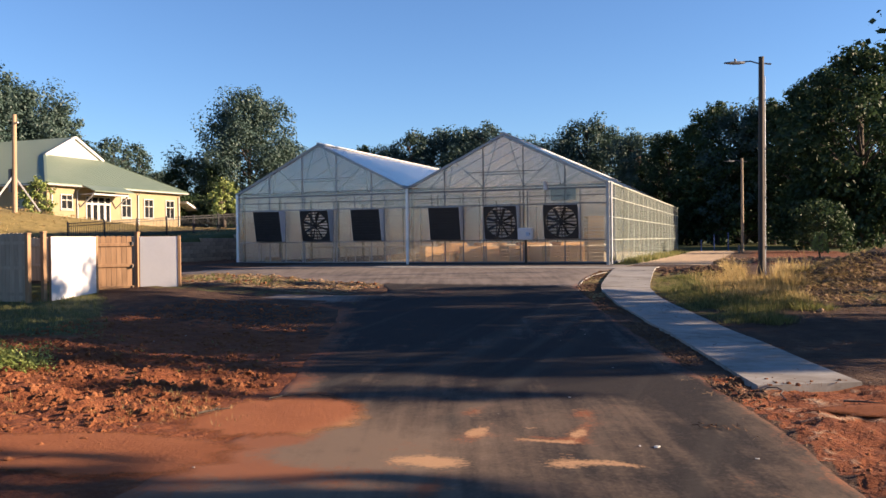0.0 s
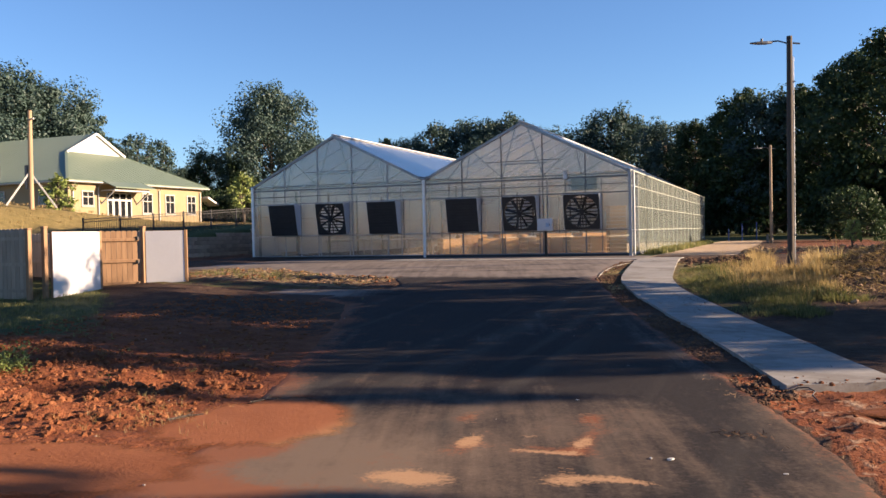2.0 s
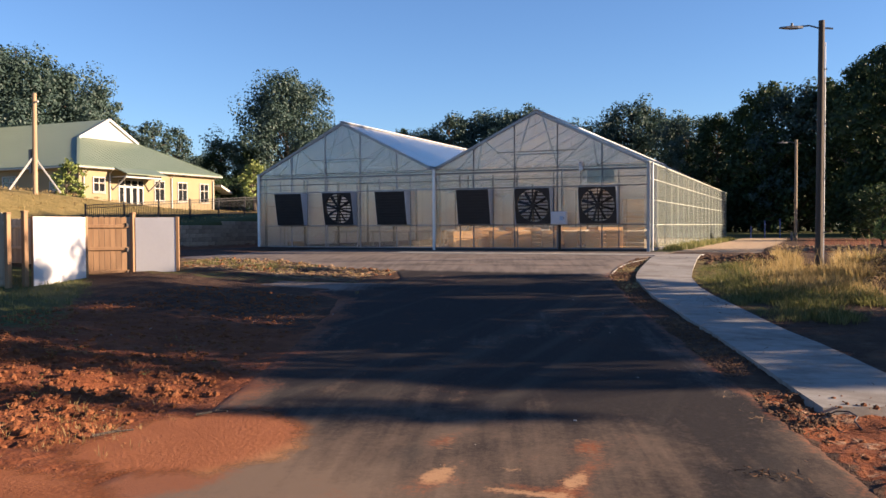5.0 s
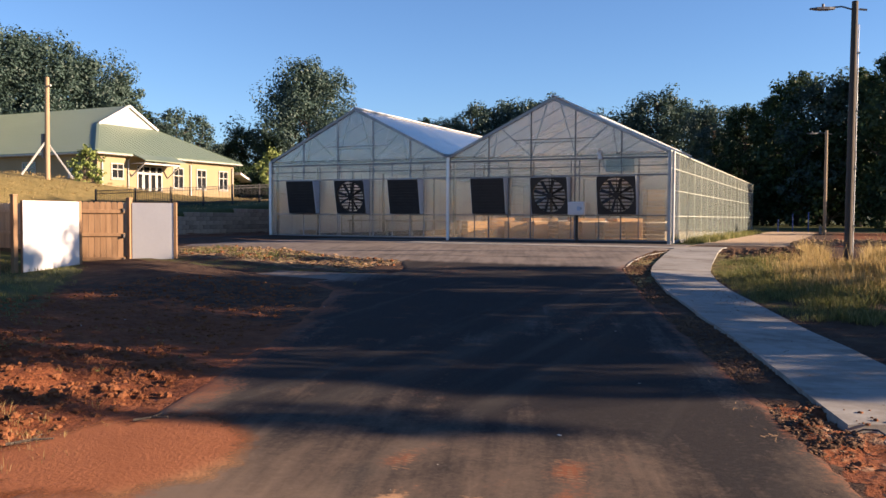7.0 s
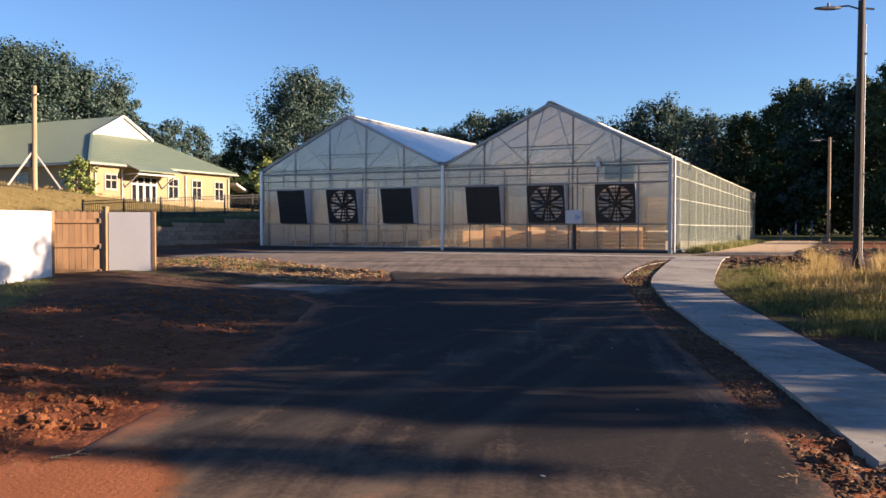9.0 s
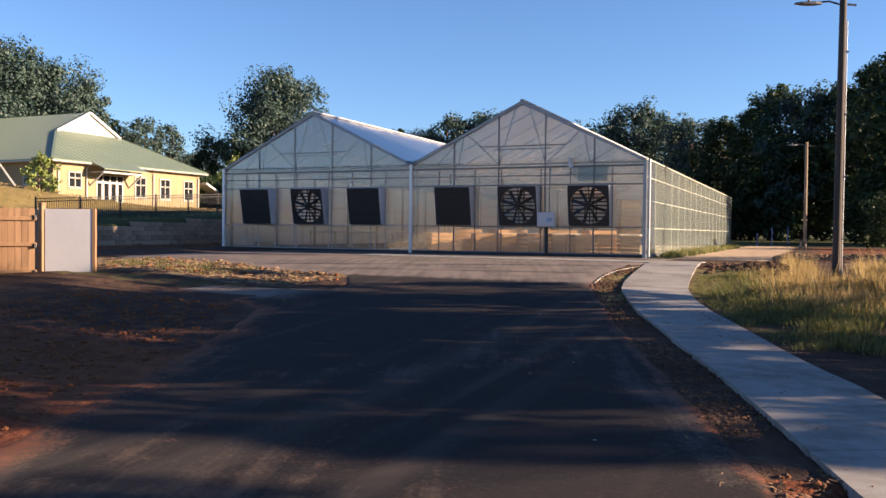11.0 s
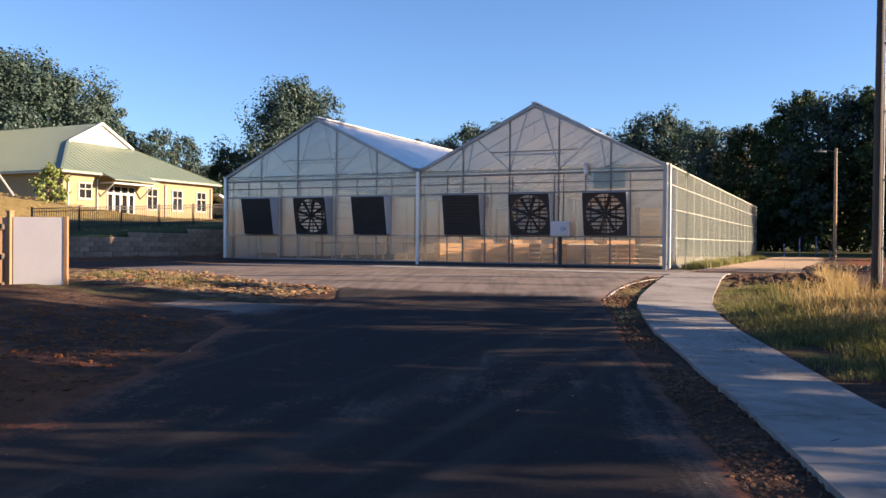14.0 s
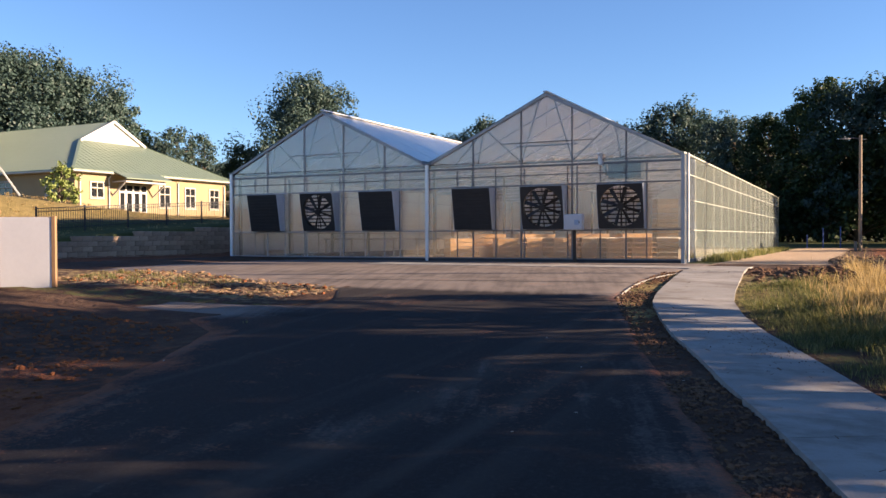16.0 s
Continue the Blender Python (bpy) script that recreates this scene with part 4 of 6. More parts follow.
# ---- trees ----
def tree_meshes(seed, tall, wide, crown_low, cards, size, material, airy=0.0, full=1.0):
    """Meshes of a trunk with limbs and of a crown of leaf clumps; the foot is at the origin."""
    rnd = random.Random(seed)
    bm = bmesh.new()
    top = tall * 0.86
    lean = (rnd.uniform(-0.5, 0.5), rnd.uniform(-0.5, 0.5))
    spine = [Vector((lean[0] * k / 6 + rnd.uniform(-0.12, 0.12) * (k > 0), lean[1] * k / 6 + rnd.uniform(-0.12, 0.12) * (k > 0), top * k / 6)) for k in range(7)]
    r0 = tall * 0.017 + 0.06
    add_tube(bm, spine, [r0 * (1 - 0.14 * k) for k in range(7)], 8)
    lobes = []
    n = int(20 + wide * 2.0)
    for i in range(n):
        q = (i + rnd.random()) / n
        h = crown_low + (tall - crown_low) * (0.06 + (0.80 if full < 1.1 else 0.72) * q)
        prof = math.sin(math.pi * min(1, (0.22 + 0.72 * q))) ** 0.8
        reach = wide * 0.5 * prof * rnd.uniform(0.45, 0.95)
        a = i * 2.4 + rnd.uniform(-0.5, 0.5)
        tip = Vector((math.cos(a) * reach, math.sin(a) * reach, h))
        base_h = max(crown_low * 0.7, h - reach * rnd.uniform(0.5, 0.9))
        k = min(5.99, base_h / top * 6)
        p0 = spine[int(k)].lerp(spine[int(k) + 1], k - int(k))
        mid = p0.lerp(tip, 0.5) + Vector((0, 0, 0.12 * reach))
        add_tube(bm, [p0, mid, tip], [r0 * 0.3, r0 * 0.2, r0 * 0.06], 5)
        lobes.append((tip, full * wide * rnd.uniform(0.13, 0.22)))
    trunk = bpy.data.meshes.new("trunk")
    bm.to_mesh(trunk)
    bm.free()
    trunk.materials.append(BARK)
    trunk.shade_smooth()
    verts, faces = [], []
    share = cards // len(lobes)
    for tip, rad in lobes:
        sub = [(tip + Vector((rnd.gauss(0, 1), rnd.gauss(0, 1), rnd.gauss(0, 0.8))).normalized() * rad * rnd.uniform(0.15, 0.85), rad * rnd.uniform(0.28, 0.5)) for _ in range(9)]
        for _ in range(int(share * rnd.uniform(0.7, 1.3))):
            c, r = rnd.choice(sub)
            d = Vector((rnd.gauss(0, 1), rnd.gauss(0, 1), rnd.gauss(0, 1))).normalized()
            p = c + d * r * rnd.uniform(0.55, 1.05 + airy)
            nrm = (d + Vector((rnd.uniform(-0.55, 0.55), rnd.uniform(-0.55, 0.55), rnd.uniform(-0.3, 0.7)))).normalized()
            u = nrm.cross(Vector((rnd.gauss(0, 1), rnd.gauss(0, 1), rnd.gauss(0, 1)))).normalized()
            v = nrm.cross(u)
            s = size * rnd.uniform(0.55, 1.25)
            k = len(verts)
            verts += [p - u * s * 0.5, p + v * s * 0.36 + nrm * s * 0.06, p + u * s * 0.6, p - v * s * 0.38 + nrm * s * 0.05]
            faces.append((k, k + 1, k + 2, k + 3))
    crown = bpy.data.meshes.new("crown")
    crown.from_pydata([tuple(p) for p in verts], [], faces)
    crown.materials.append(material)
    return trunk, crown


def tree(label, meshes, x, y, turn=0.0, scale=1.0, group="", z=None):
    t = new("tree")
    t.matrix_world = pose(x, y, (height(max(min(x, 130), -130), max(min(y, 150), -130)) if z is None else z) - 0.1, 0, 0, turn) @ Matrix.Scale(scale, 4)
    tagged(t, label, "tree", group)
    for name, me in zip(("trunk", "crown"), meshes):
        new(name, me).parent = t
    return t


OAK = tree_meshes(11, 18.0, 12.0, 3.0, 16000, 0.33, LEAF_A)
OAK2 = tree_meshes(12, 17.0, 10.5, 2.0, 14000, 0.33, LEAF_B)
POPLAR = tree_meshes(13, 20.0, 9.5, 4.0, 13000, 0.33, LEAF_B)
WIDE = tree_meshes(14, 15.0, 13.0, 1.5, 14000, 0.33, LEAF_A)
FILL = tree_meshes(19, 17.0, 11.0, 1.0, 4500, 0.60, LEAF_B)
THIN = tree_meshes(15, 16.0, 7.0, 7.0, 2400, 0.42, LEAF_A, 0.4)
EAST = tree_meshes(31, 18.0, 12.0, 9.0, 3000, 0.36, LEAF_A, 0.0, 0.36)
ROWTREE = tree_meshes(35, 8.0, 6.6, 0.8, 2700, 0.20, LEAF_B, 0.0, 0.55)
HIGHROW = tree_meshes(37, 8.4, 6.8, 4.2, 3700, 0.20, LEAF_B, 0.0, 0.56)
LOWTREE = tree_meshes(36, 5.0, 4.6, 0.8, 1500, 0.18, LEAF_A, 0.0, 0.5)
EAST3 = tree_meshes(33, 18.0, 12.0, 8.0, 6000, 0.40, LEAF_A, 0.0, 0.6)
HIGHTOP = tree_meshes(34, 18.6, 8.5, 13.4, 6000, 0.40, LEAF_B)
BIG = tree_meshes(41, 18.0, 12.5, 1.5, 46000, 0.28, LEAF_A, 0.0, 1.3)
SAPLING = tree_meshes(16, 3.4, 2.0, 0.9, 2400, 0.15, LEAF_C)
SHRUB = tree_meshes(17, 4.6, 5.2, 0.3, 3800, 0.24, LEAF_B)

DECID = "tall broad-leaved tree with dense green crown"
WOODS = "dark green broad-leaved tree at the wood's edge"
START = Vector((6.2, -35.3, 1.1))


def out_there(bearing, far):
    """A place by bearing (degrees clockwise from +y) and distance from the camera's start, to fit its view."""
    return START.x + far * math.sin(radians(bearing)), START.y + far * math.cos(radians(bearing))


# the large tree behind the greenhouse, and those behind the house
for bearing, far, high, wide, kind, turn in (
        (-34.1, 112, 23.4, 14.5, BIG, 160), (-36.3, 106, 10.5, 9, OAK2, 10), (-31.6, 118, 15.0, 8.5, OAK2, 200), (-38.3, 118, 13.0, 9, OAK2, 120), (-39.4, 132, 12.0, 8, OAK, 20),
        (-50.2, 108, 24.4, 14, BIG, 90), (-47.4, 112, 22.6, 12, BIG, 30), (-53.4, 106, 24.6, 14, BIG, 300), (-56.5, 108, 24.4, 15, BIG, 60), (-60.0, 112, 24, 15, BIG, 10), (-63.5, 112, 23.0, 15, BIG, 220),
        (-45.2, 122, 17.0, 10, OAK2, 150), (-42.6, 132, 17.0, 8, THIN, 15), (-41.2, 136, 16.5, 8, THIN, 77), (-43.8, 128, 15.0, 9, OAK, 210), (-40.4, 140, 12.0, 12, WIDE, 0)):
    me = kind
    base_tall = {id(OAK): 18.0, id(OAK2): 17.0, id(THIN): 16.0, id(WIDE): 15.0, id(BIG): 18.0}[id(kind)]
    tree(DECID, me, *out_there(bearing, far), turn, 0.90 * high / base_tall, "trees behind the house")
# the line of trees beyond the greenhouse
rnd = random.Random(5)
for bearing, far, high, kind in (
        (-26.4, 118, 15.0, OAK2), (-24.8, 122, 15.5, OAK), (-23.0, 116, 16.5, THIN), (-21.6, 120, 17.5, OAK), (-20.0, 118, 17.5, WIDE), (-18.3, 116, 18.0, OAK), (-16.4, 118, 17.0, OAK2), (-14.8, 120, 16.0, OAK),
        (-13.0, 112, 17.2, WIDE), (-11.2, 110, 19.8, OAK), (-9.5, 112, 17.5, WIDE), (-7.6, 104, 16.5, OAK), (-5.8, 100, 16.0, OAK2), (-4.2, 98, 16.5, POPLAR),
        (-2.7, 94, 18.6, OAK2), (-1.2, 92, 17.2, OAK), (0.6, 92, 18.2, OAK2), (2.4, 88, 19.0, POPLAR), (4.2, 82, 19.5, OAK2), (5.6, 76, 20.3, OAK2), (6.8, 98, 19.0, POPLAR)):
    base_tall = {id(OAK): 18.0, id(OAK2): 17.0, id(THIN): 16.0, id(WIDE): 15.0, id(POPLAR): 20.0}[id(kind)]
    tree(WOODS, kind, *out_there(bearing, far), rnd.uniform(0, 360), 0.90 * high / base_tall, "wood's edge")
for k in range(17):
    b = -13 + k * 1.25
    far = 88 + rnd.uniform(8, 30) if b < 3 else 78 + rnd.uniform(8, 30)
    tree(WOODS, FILL, *out_there(b, far + 14), rnd.uniform(0, 360), rnd.uniform(0.62, 0.78), "wood's edge")
# undergrowth along the foot of the wood
for k in range(18):
    b = -13.5 + k * 1.2 + rnd.uniform(-0.4, 0.4)
    tree("dark bushy undergrowth at the foot of the wood", SHRUB, *out_there(b, (96 if b < 2 else 80) + rnd.uniform(-6, 3)), rnd.uniform(0, 360), rnd.uniform(1.0, 1.7), "undergrowth")
tree("rounded dark shrub at the edge of the lawn", SHRUB, *out_there(3.4, 62), 30, 0.85, "undergrowth")
for k in range(7):
    tree("dark bushy undergrowth on the hillside", SHRUB, *out_there(-39.6 + k * 1.0, 84 + rnd.uniform(0, 14)), rnd.uniform(0, 360), rnd.uniform(0.7, 1.1), "undergrowth")
tree("young tree with yellow-green leaves beyond the fence", SAPLING, *out_there(-35.7, 66), 10, 1.2)
tree("small staked tree with bright leaves by the house", SAPLING, -46.4, 13.9, 10, 1.3)
# unseen trees added in the east to throw shade over drive and wall
for x, y, kind, s, turn in ((34, -11.4, EAST, 0.89, 15), (38.5, -9.8, EAST, 0.912, 80), (30, -24.2, EAST3, 0.86, 200), (33, -34, EAST3, 0.88, 60), (31, -43, OAK2, 0.9, 10),
                            (27, 6.5, HIGHTOP, 1.0, 0), (27, 12.5, HIGHTOP, 1.0, 100), (43, 14.2, THIN, 0.9, 0), (52, -22, EAST, 0.85, 10), (56, -34, OAK2, 0.9, 10)):
    tree("tall unseen tree added in the east to cast shade", kind, x, y, turn, s, "trees east of the drive")
for x, y, kind, sc, turn in ((17.0, -16.6, ROWTREE, 0.85, 0), (17.8, -16.2, ROWTREE, 1.12, 70), (16.6, -13.4, HIGHROW, 1.11, 140), (17.6, -11.4, HIGHROW, 1.0, 215), (17.0, -9.9, HIGHROW, 1.18, 300), (18.2, -26.3, LOWTREE, 0.95, 150)):
    tree("small unseen tree added east of the walk for streaked shade", kind, x, y, turn, sc, "row of small trees")
tree("broad-leaved tree overhanging the end of the walk", tree_meshes(21, 9.5, 8.4, 3.4, 3000, 0.17, LEAF_B), 12.5, -16.8, 0, 1.0)


# ---- house on the hill ----
house = thing("house", "cream stucco building with a green metal roof on the hill", "building")
HX, HY0, HY1, HZ, HE = -47.6, 15.9, 32.3, 2.5, 5.87       # east face, ends, ground, eave
RS = 0.555                                                 # slope of the roof
HMID = (HY0 + HY1) / 2
OV = 0.55
XB = -82.0
part("wall", box((HX - 0.3, HY0, HZ - 0.6), (HX, HY1, HE)), STUCCO, house, "sunlit cream stucco wall")
part("wall", box((XB, HY0, HZ - 0.6), (HX - 0.3, HY0 + 0.3, HE)), STUCCO, house)
part("wall", box((XB, HY1 - 0.3, HZ - 0.6), (HX - 0.3, HY1, HE)), STUCCO, house)
part("wall", box((XB - 0.3, HY0, HZ - 0.6), (XB, HY1, HE)), STUCCO, house)
part("soffit", box((XB - OV, HY0 - OV, HE - 0.02), (HX + OV, HY1 + OV, HE + 0.05)), TRIM, house)
for a, b in (((XB - OV, HY0 - OV - 0.06, HE + 0.0), (HX + OV, HY0 - OV, HE + 0.09)), ((HX + OV, HY0 - OV - 0.06, HE + 0.0), (HX + OV + 0.06, HY1 + OV + 0.06, HE + 0.09)), ((XB - OV, HY1 + OV, HE + 0.0), (HX + OV, HY1 + OV + 0.06, HE + 0.09))):
    part("gutter", box(a, b, 0.02), TRIM, house)
HALF = (HY1 - HY0) / 2 + OV
RTOP = HE + 0.1 + HALF * RS
GX = -52.90                                                # plane of the small gable
RE = 0.515                                                 # slope of the east hip
gz = HE + 0.1 + (HX + OV - GX) * RE
gw = (RTOP - gz) / RS


def roof_face(pts, thick=0.08):
    bm = bmesh.new()
    lo, hi = [bm.verts.new(p) for p in pts], [bm.verts.new((p[0], p[1], p[2] + thick)) for p in pts]
    bm.faces.new(lo[::-1])
    bm.faces.new(hi)
    for i in range(len(lo)):
        j = (i + 1) % len(lo)
        bm.faces.new((lo[i], lo[j], hi[j], hi[i]))
    return bm


e = HE + 0.1
south = part("roof", roof_face([(XB - OV, HY0 - OV, e), (HX + OV, HY0 - OV, e), (GX, HMID - gw, gz), (GX + 0.25, HMID - gw, gz), (GX + 0.25, HMID, RTOP), (XB, HMID, RTOP)]), ROOFGREEN, house)
north = part("roof", roof_face([(XB - OV, HY1 + OV, e), (XB, HMID, RTOP), (GX + 0.25, HMID, RTOP), (GX + 0.25, HMID + gw, gz), (GX, HMID + gw, gz), (HX + OV, HY1 + OV, e)]), ROOFGREEN, house)
east = part("roof", roof_face([(HX + OV, HY0 - OV, e), (HX + OV, HY1 + OV, e), (GX, HMID + gw, gz), (GX, HMID - gw, gz)]), ROOFGREEN, house)
part("gable", poly_prism([(0, 0), (2 * gw - 0.1, 0), (gw - 0.05, RTOP - gz - 0.05)], -0.1, 0.1), TRIM, house, "white triangular gable wall").matrix_world = Matrix.Translation((GX, HMID - gw + 0.05, gz + 0.02)) @ Matrix.Rotation(radians(90), 4, "Z")
for s in (-1, 1):
    part("barge_board", beam((GX + 0.22, HMID + s * (gw + 0.15), gz - 0.02), (GX + 0.22, HMID, RTOP + 0.05), 0.16, 0.22), TRIM, house)
    part("hip_flashing", beam((HX + OV, HMID + s * HALF, e + 0.09), (GX, HMID + s * gw, gz + 0.09), 0.22, 0.06), ROOFGREEN, house)
# standing seams
k = 0
x = HX + OV - 0.5
while x > XB:
    top = min(RTOP, e + (HX + OV - x) * RE) if x > GX else RTOP
    run = (top - e) / RS
    part("seam", beam((x, HY0 - OV, e + 0.085), (x, HY0 - OV + run, top + 0.085), 0.04, 0.03), ROOFGREEN, south)
    x -= 0.5
y = HY0 - OV + 0.5
while y < HY1 + OV:
    d = min(y - (HY0 - OV), HY1 + OV - y) * (HX + OV - GX) / (HALF - gw)
    run = min(d, HX + OV - GX)
    part("seam", beam((HX + OV, y, e + 0.085), (HX + OV - run, y, e + 0.085 + run * RE), 0.04, 0.03), ROOFGREEN, east)
    y += 0.5


def house_window(y, z0, z1, w, cols, rows, face="east"):
    """Framed window of several panes in a wall of the house."""
    win = new("window")
    win.parent = house
    if face == "east":
        m = Matrix.Translation((HX, y, 0)) @ Matrix.Rotation(radians(90), 4, "Z")
    else:
        m = Matrix.Translation((y, HY0, 0))
    put = lambda lo, hi: box(lo, hi, 0.0, m)
    part("frame", put((-w / 2 - 0.06, -0.07, z0 - 0.06), (-w / 2, 0.03, z1 + 0.07)), TRIM, win)
    part("frame", put((w / 2, -0.07, z0 - 0.06), (w / 2 + 0.06, 0.03, z1 + 0.07)), TRIM, win)
    part("lintel", put((-w / 2, -0.07, z1), (w / 2, 0.03, z1 + 0.07)), TRIM, win)
    part("sill", put((-w / 2 - 0.1, -0.1, z0 - 0.12), (w / 2 + 0.1, 0.03, z0 - 0.06)), TRIM, win)
    for i in range(cols):
        for j in range(rows):
            a, b = -w / 2 + w * i / cols, -w / 2 + w * (i + 1) / cols
            c, d = z0 + (z1 - z0) * (0.0 if j == 0 else 0.62), z0 + (z1 - z0) * (0.62 if j == 0 and rows > 1 else 1.0)
            part("pane", put((a + 0.05, -0.03, c + 0.05), (b - 0.05, -0.015, d - 0.05)), WINDOWGLASS, win)
            part("mullion", put((a, -0.055, c), (a + 0.05, 0.0, d)), TRIM, win)
            part("mullion", put((a + 0.05, -0.055, c), (b, 0.0, c + 0.05)), TRIM, win)


for y in (17.9, 24.8, 27.75, 30.75):
    house_window(y, 4.0 if y < 20 else 3.45, 5.16, 1.15, 2, 2)
for x in (-50.0, -55.5, -61, -67):
    house_window(x, 4.1, 5.3, 1.5, 2, 2, "south")
# entrance under its own little roof
ent = new("entrance")
ent.parent = house
for i, (a, b) in enumerate(((20.0, 20.65), (20.7, 21.4), (21.45, 22.15), (22.2, 22.85))):
    part("door" if i in (1, 2) else "side_light", box((HX - 0.02, a, 2.75), (HX + 0.05, b, 5.15)), TRIM, ent)
    part("pane", box((HX + 0.045, a + 0.12, 3.0), (HX + 0.062, b - 0.12, 4.45)), WINDOWGLASS, ent)
    part("transom", box((HX + 0.045, a + 0.06, 4.62), (HX + 0.062, b - 0.06, 5.08)), WINDOWGLASS, ent)
part("canopy_beam", box((HX + 1.38, 19.4, 5.2), (HX + 1.5, 23.5, 5.45), 0.02), TRIM, ent)
part("canopy_roof", roof_face([(HX + OV, 19.1, 5.98), (HX + 1.9, 19.1, 5.46), (HX + 1.9, 23.8, 5.46), (HX + OV, 23.8, 5.98)]), ROOFGREEN, ent)
for y in (19.4, 23.5):
    part("bracket", beam((HX, y, 4.2), (HX + 1.4, y, 5.2), 0.09, 0.1), TRIM, ent)
    part("bracket", beam((HX, y, 5.28), (HX + 1.4, y, 5.31), 0.09, 0.1), TRIM, ent)
for y in (16.3, 19.0, 26.3, 32.0):
    part("downpipe", tube([(HX + OV, y, HE + 0.02), (HX + 0.1, y, HE - 0.35), (HX + 0.1, y, HZ)], 0.06, 8), TRIM, house)
part("porch_roof", roof_face([(HX - 2, HY1 + 0.3, 5.0), (HX + 0.6, HY1 + 0.3, 5.0), (HX + 0.6, HY1 + 2.0, 4.3), (HX - 2, HY1 + 2.0, 4.3)], 0.2), TRIM, house)


# ---- retaining wall ----
wall = thing("retaining_wall", "stepped retaining wall of rough brown concrete blocks", "wall", kind="structure")
BL, BH = 0.46, 0.2
shapes = []
for v in range(4):
    r2 = random.Random(40 + v)
    bm = box((-0.16, 0, 0), (0.0, BL - 0.012, BH - 0.008), 0.014)
    for w in bm.verts:
        if w.co.x > -0.02:
            w.co.x += r2.uniform(-0.012, 0.03)
    me = bpy.data.meshes.new("block")
    bmesh.ops.recalc_face_normals(bm, faces=bm.faces)
    bm.to_mesh(me)
    bm.free()
    me.materials.append(BLOCK)
    shapes.append(me)
near, rest = [], bmesh.new()
for row in range(13):
    z = -0.45 + row * BH
    y = -13.0 + (row % 2) * BL / 2
    while y < 22:
        top = 0.95 + 0.2 * math.floor((y + 6.0) / 3.2)
        if z + BH <= top + 0.02:
            if -7.5 < y < 5.5:
                near.append((y, z))
            else:
                add_box(rest, (-21.36, y, z), (-21.18, y + BL - 0.012, z + BH - 0.008))
        y += BL
for y, z in near[:300]:
    b = new("block", random.choice(shapes))
    b.parent = wall
    b.matrix_world = pose(-21.2, y, z)
for y, z in near[300:]:
    add_box(rest, (-21.36, y, z), (-21.18, y + BL - 0.012, z + BH - 0.008))
tagged(mesh_object("blocks", rest, BLOCK, wall), kind="stuff")


# ---- black picket fence on the bank ----
fence = thing("picket_fence", "black metal picket fence along the bank", "fence")
FX = -25.4
PICKET = bpy.data.meshes.new("picket")
bm = box((-0.008, -0.008, -0.97), (0.008, 0.008, 0.02))
bm.to_mesh(PICKET)
bm.free()
PICKET.materials.append(DARKGREY)
fence_top = lambda y: height(FX, y) + 1.05
for k in range(0, 14):
    y = -4.0 + 2.4 * k
    part("post", box((FX - 0.035, y - 0.035, height(FX, y) - 0.2), (FX + 0.035, y + 0.035, fence_top(y) + 0.08), 0.006), DARKGREY, fence)
    y2 = y + 2.4
    for dz in (0.0, -0.14, -0.86):
        part("rail", beam((FX, y + 0.036, fence_top(y) + dz), (FX, y2 - 0.036, fence_top(y2) + dz), 0.03, 0.035), DARKGREY, fence)
    if -5 < y < 11:
        for q in range(1, 20):
            pk = new("picket", PICKET)
            pk.parent = fence
            pk.matrix_world = pose(FX, y + q * 0.12, fence_top(y) + (fence_top(y2) - fence_top(y)) * q / 20)


# ---- gate enclosure ----
def board_run(parent, a, b, low, high, material, rails=True, dog=True, back=0.03):
    """A run of upright boards from a to b with rails on one side; each board is a part."""
    a, b = Vector((*a, 0)), Vector((*b, 0))
    way = (b - a).normalized()
    n = Vector((way.y, -way.x, 0))
    m = Matrix.Translation(a) @ way.to_track_quat("X", "Z").to_matrix().to_4x4()
    long, w = (b - a).length, 0.14
    r2 = random.Random(int(abs(a.x * 77 + a.y * 31)))
    for k in range(int(long / w)):
        t = high + r2.uniform(-0.008, 0.008)
        out = [(k * w + 0.004, low), (k * w + w - 0.004, low), (k * w + w - 0.004, t - 0.03), (k * w + w - 0.03, t), (k * w + 0.03, t), (k * w + 0.004, t - 0.03)]
        part("board", poly_prism(out if dog else out[:2] + [(k * w + w - 0.004, t), (k * w + 0.004, t)], -0.01, 0.01), material, parent).matrix_basis = m @ pose(0, r2.uniform(-0.002, 0.002), 0)
    if rails:
        for z in (low + 0.22, (low + high) / 2, high - 0.25):
            part("rail", box((0.01, -back - 0.02, z - 0.045), (long - 0.01, -0.011, z + 0.045), 0.006), material, parent).matrix_basis = m


FB, FT = -0.42, 1.33
side_fence = thing("board_fence", "grey-brown board fence with dog-eared tops, greyed for shade", "fence")
board_run(side_fence, (-17.5, -19.5), (-11.3, -19.3), FB + 0.05, FT + 0.08, GREYWOOD, True, True, -0.05)
back_fence = thing("board_fence", "timber board fence closing the back of the enclosure", "fence")
board_run(back_fence, (-17.4, -19.3), (-17.0, -15.2), FB, FT, GREYWOOD)
board_run(back_fence, (-17.0, -15.15), (-11.0, -15.4), FB, FT, GREYWOOD)


def gate_post(x, y, high, w=0.11, name="gate_post"):
    p = thing(name, "square new timber gate post", "post", (x, y, FB - 0.25), group="gate posts")
    part("shaft", box((-w / 2, -w / 2, 0), (w / 2, w / 2, high - FB + 0.21), 0.006), CEDAR, p)
    part("cap", box((-w / 2 - 0.012, -w / 2 - 0.012, high - FB + 0.21), (w / 2 + 0.012, w / 2 + 0.012, high - FB + 0.25), 0.008), CEDAR, p)


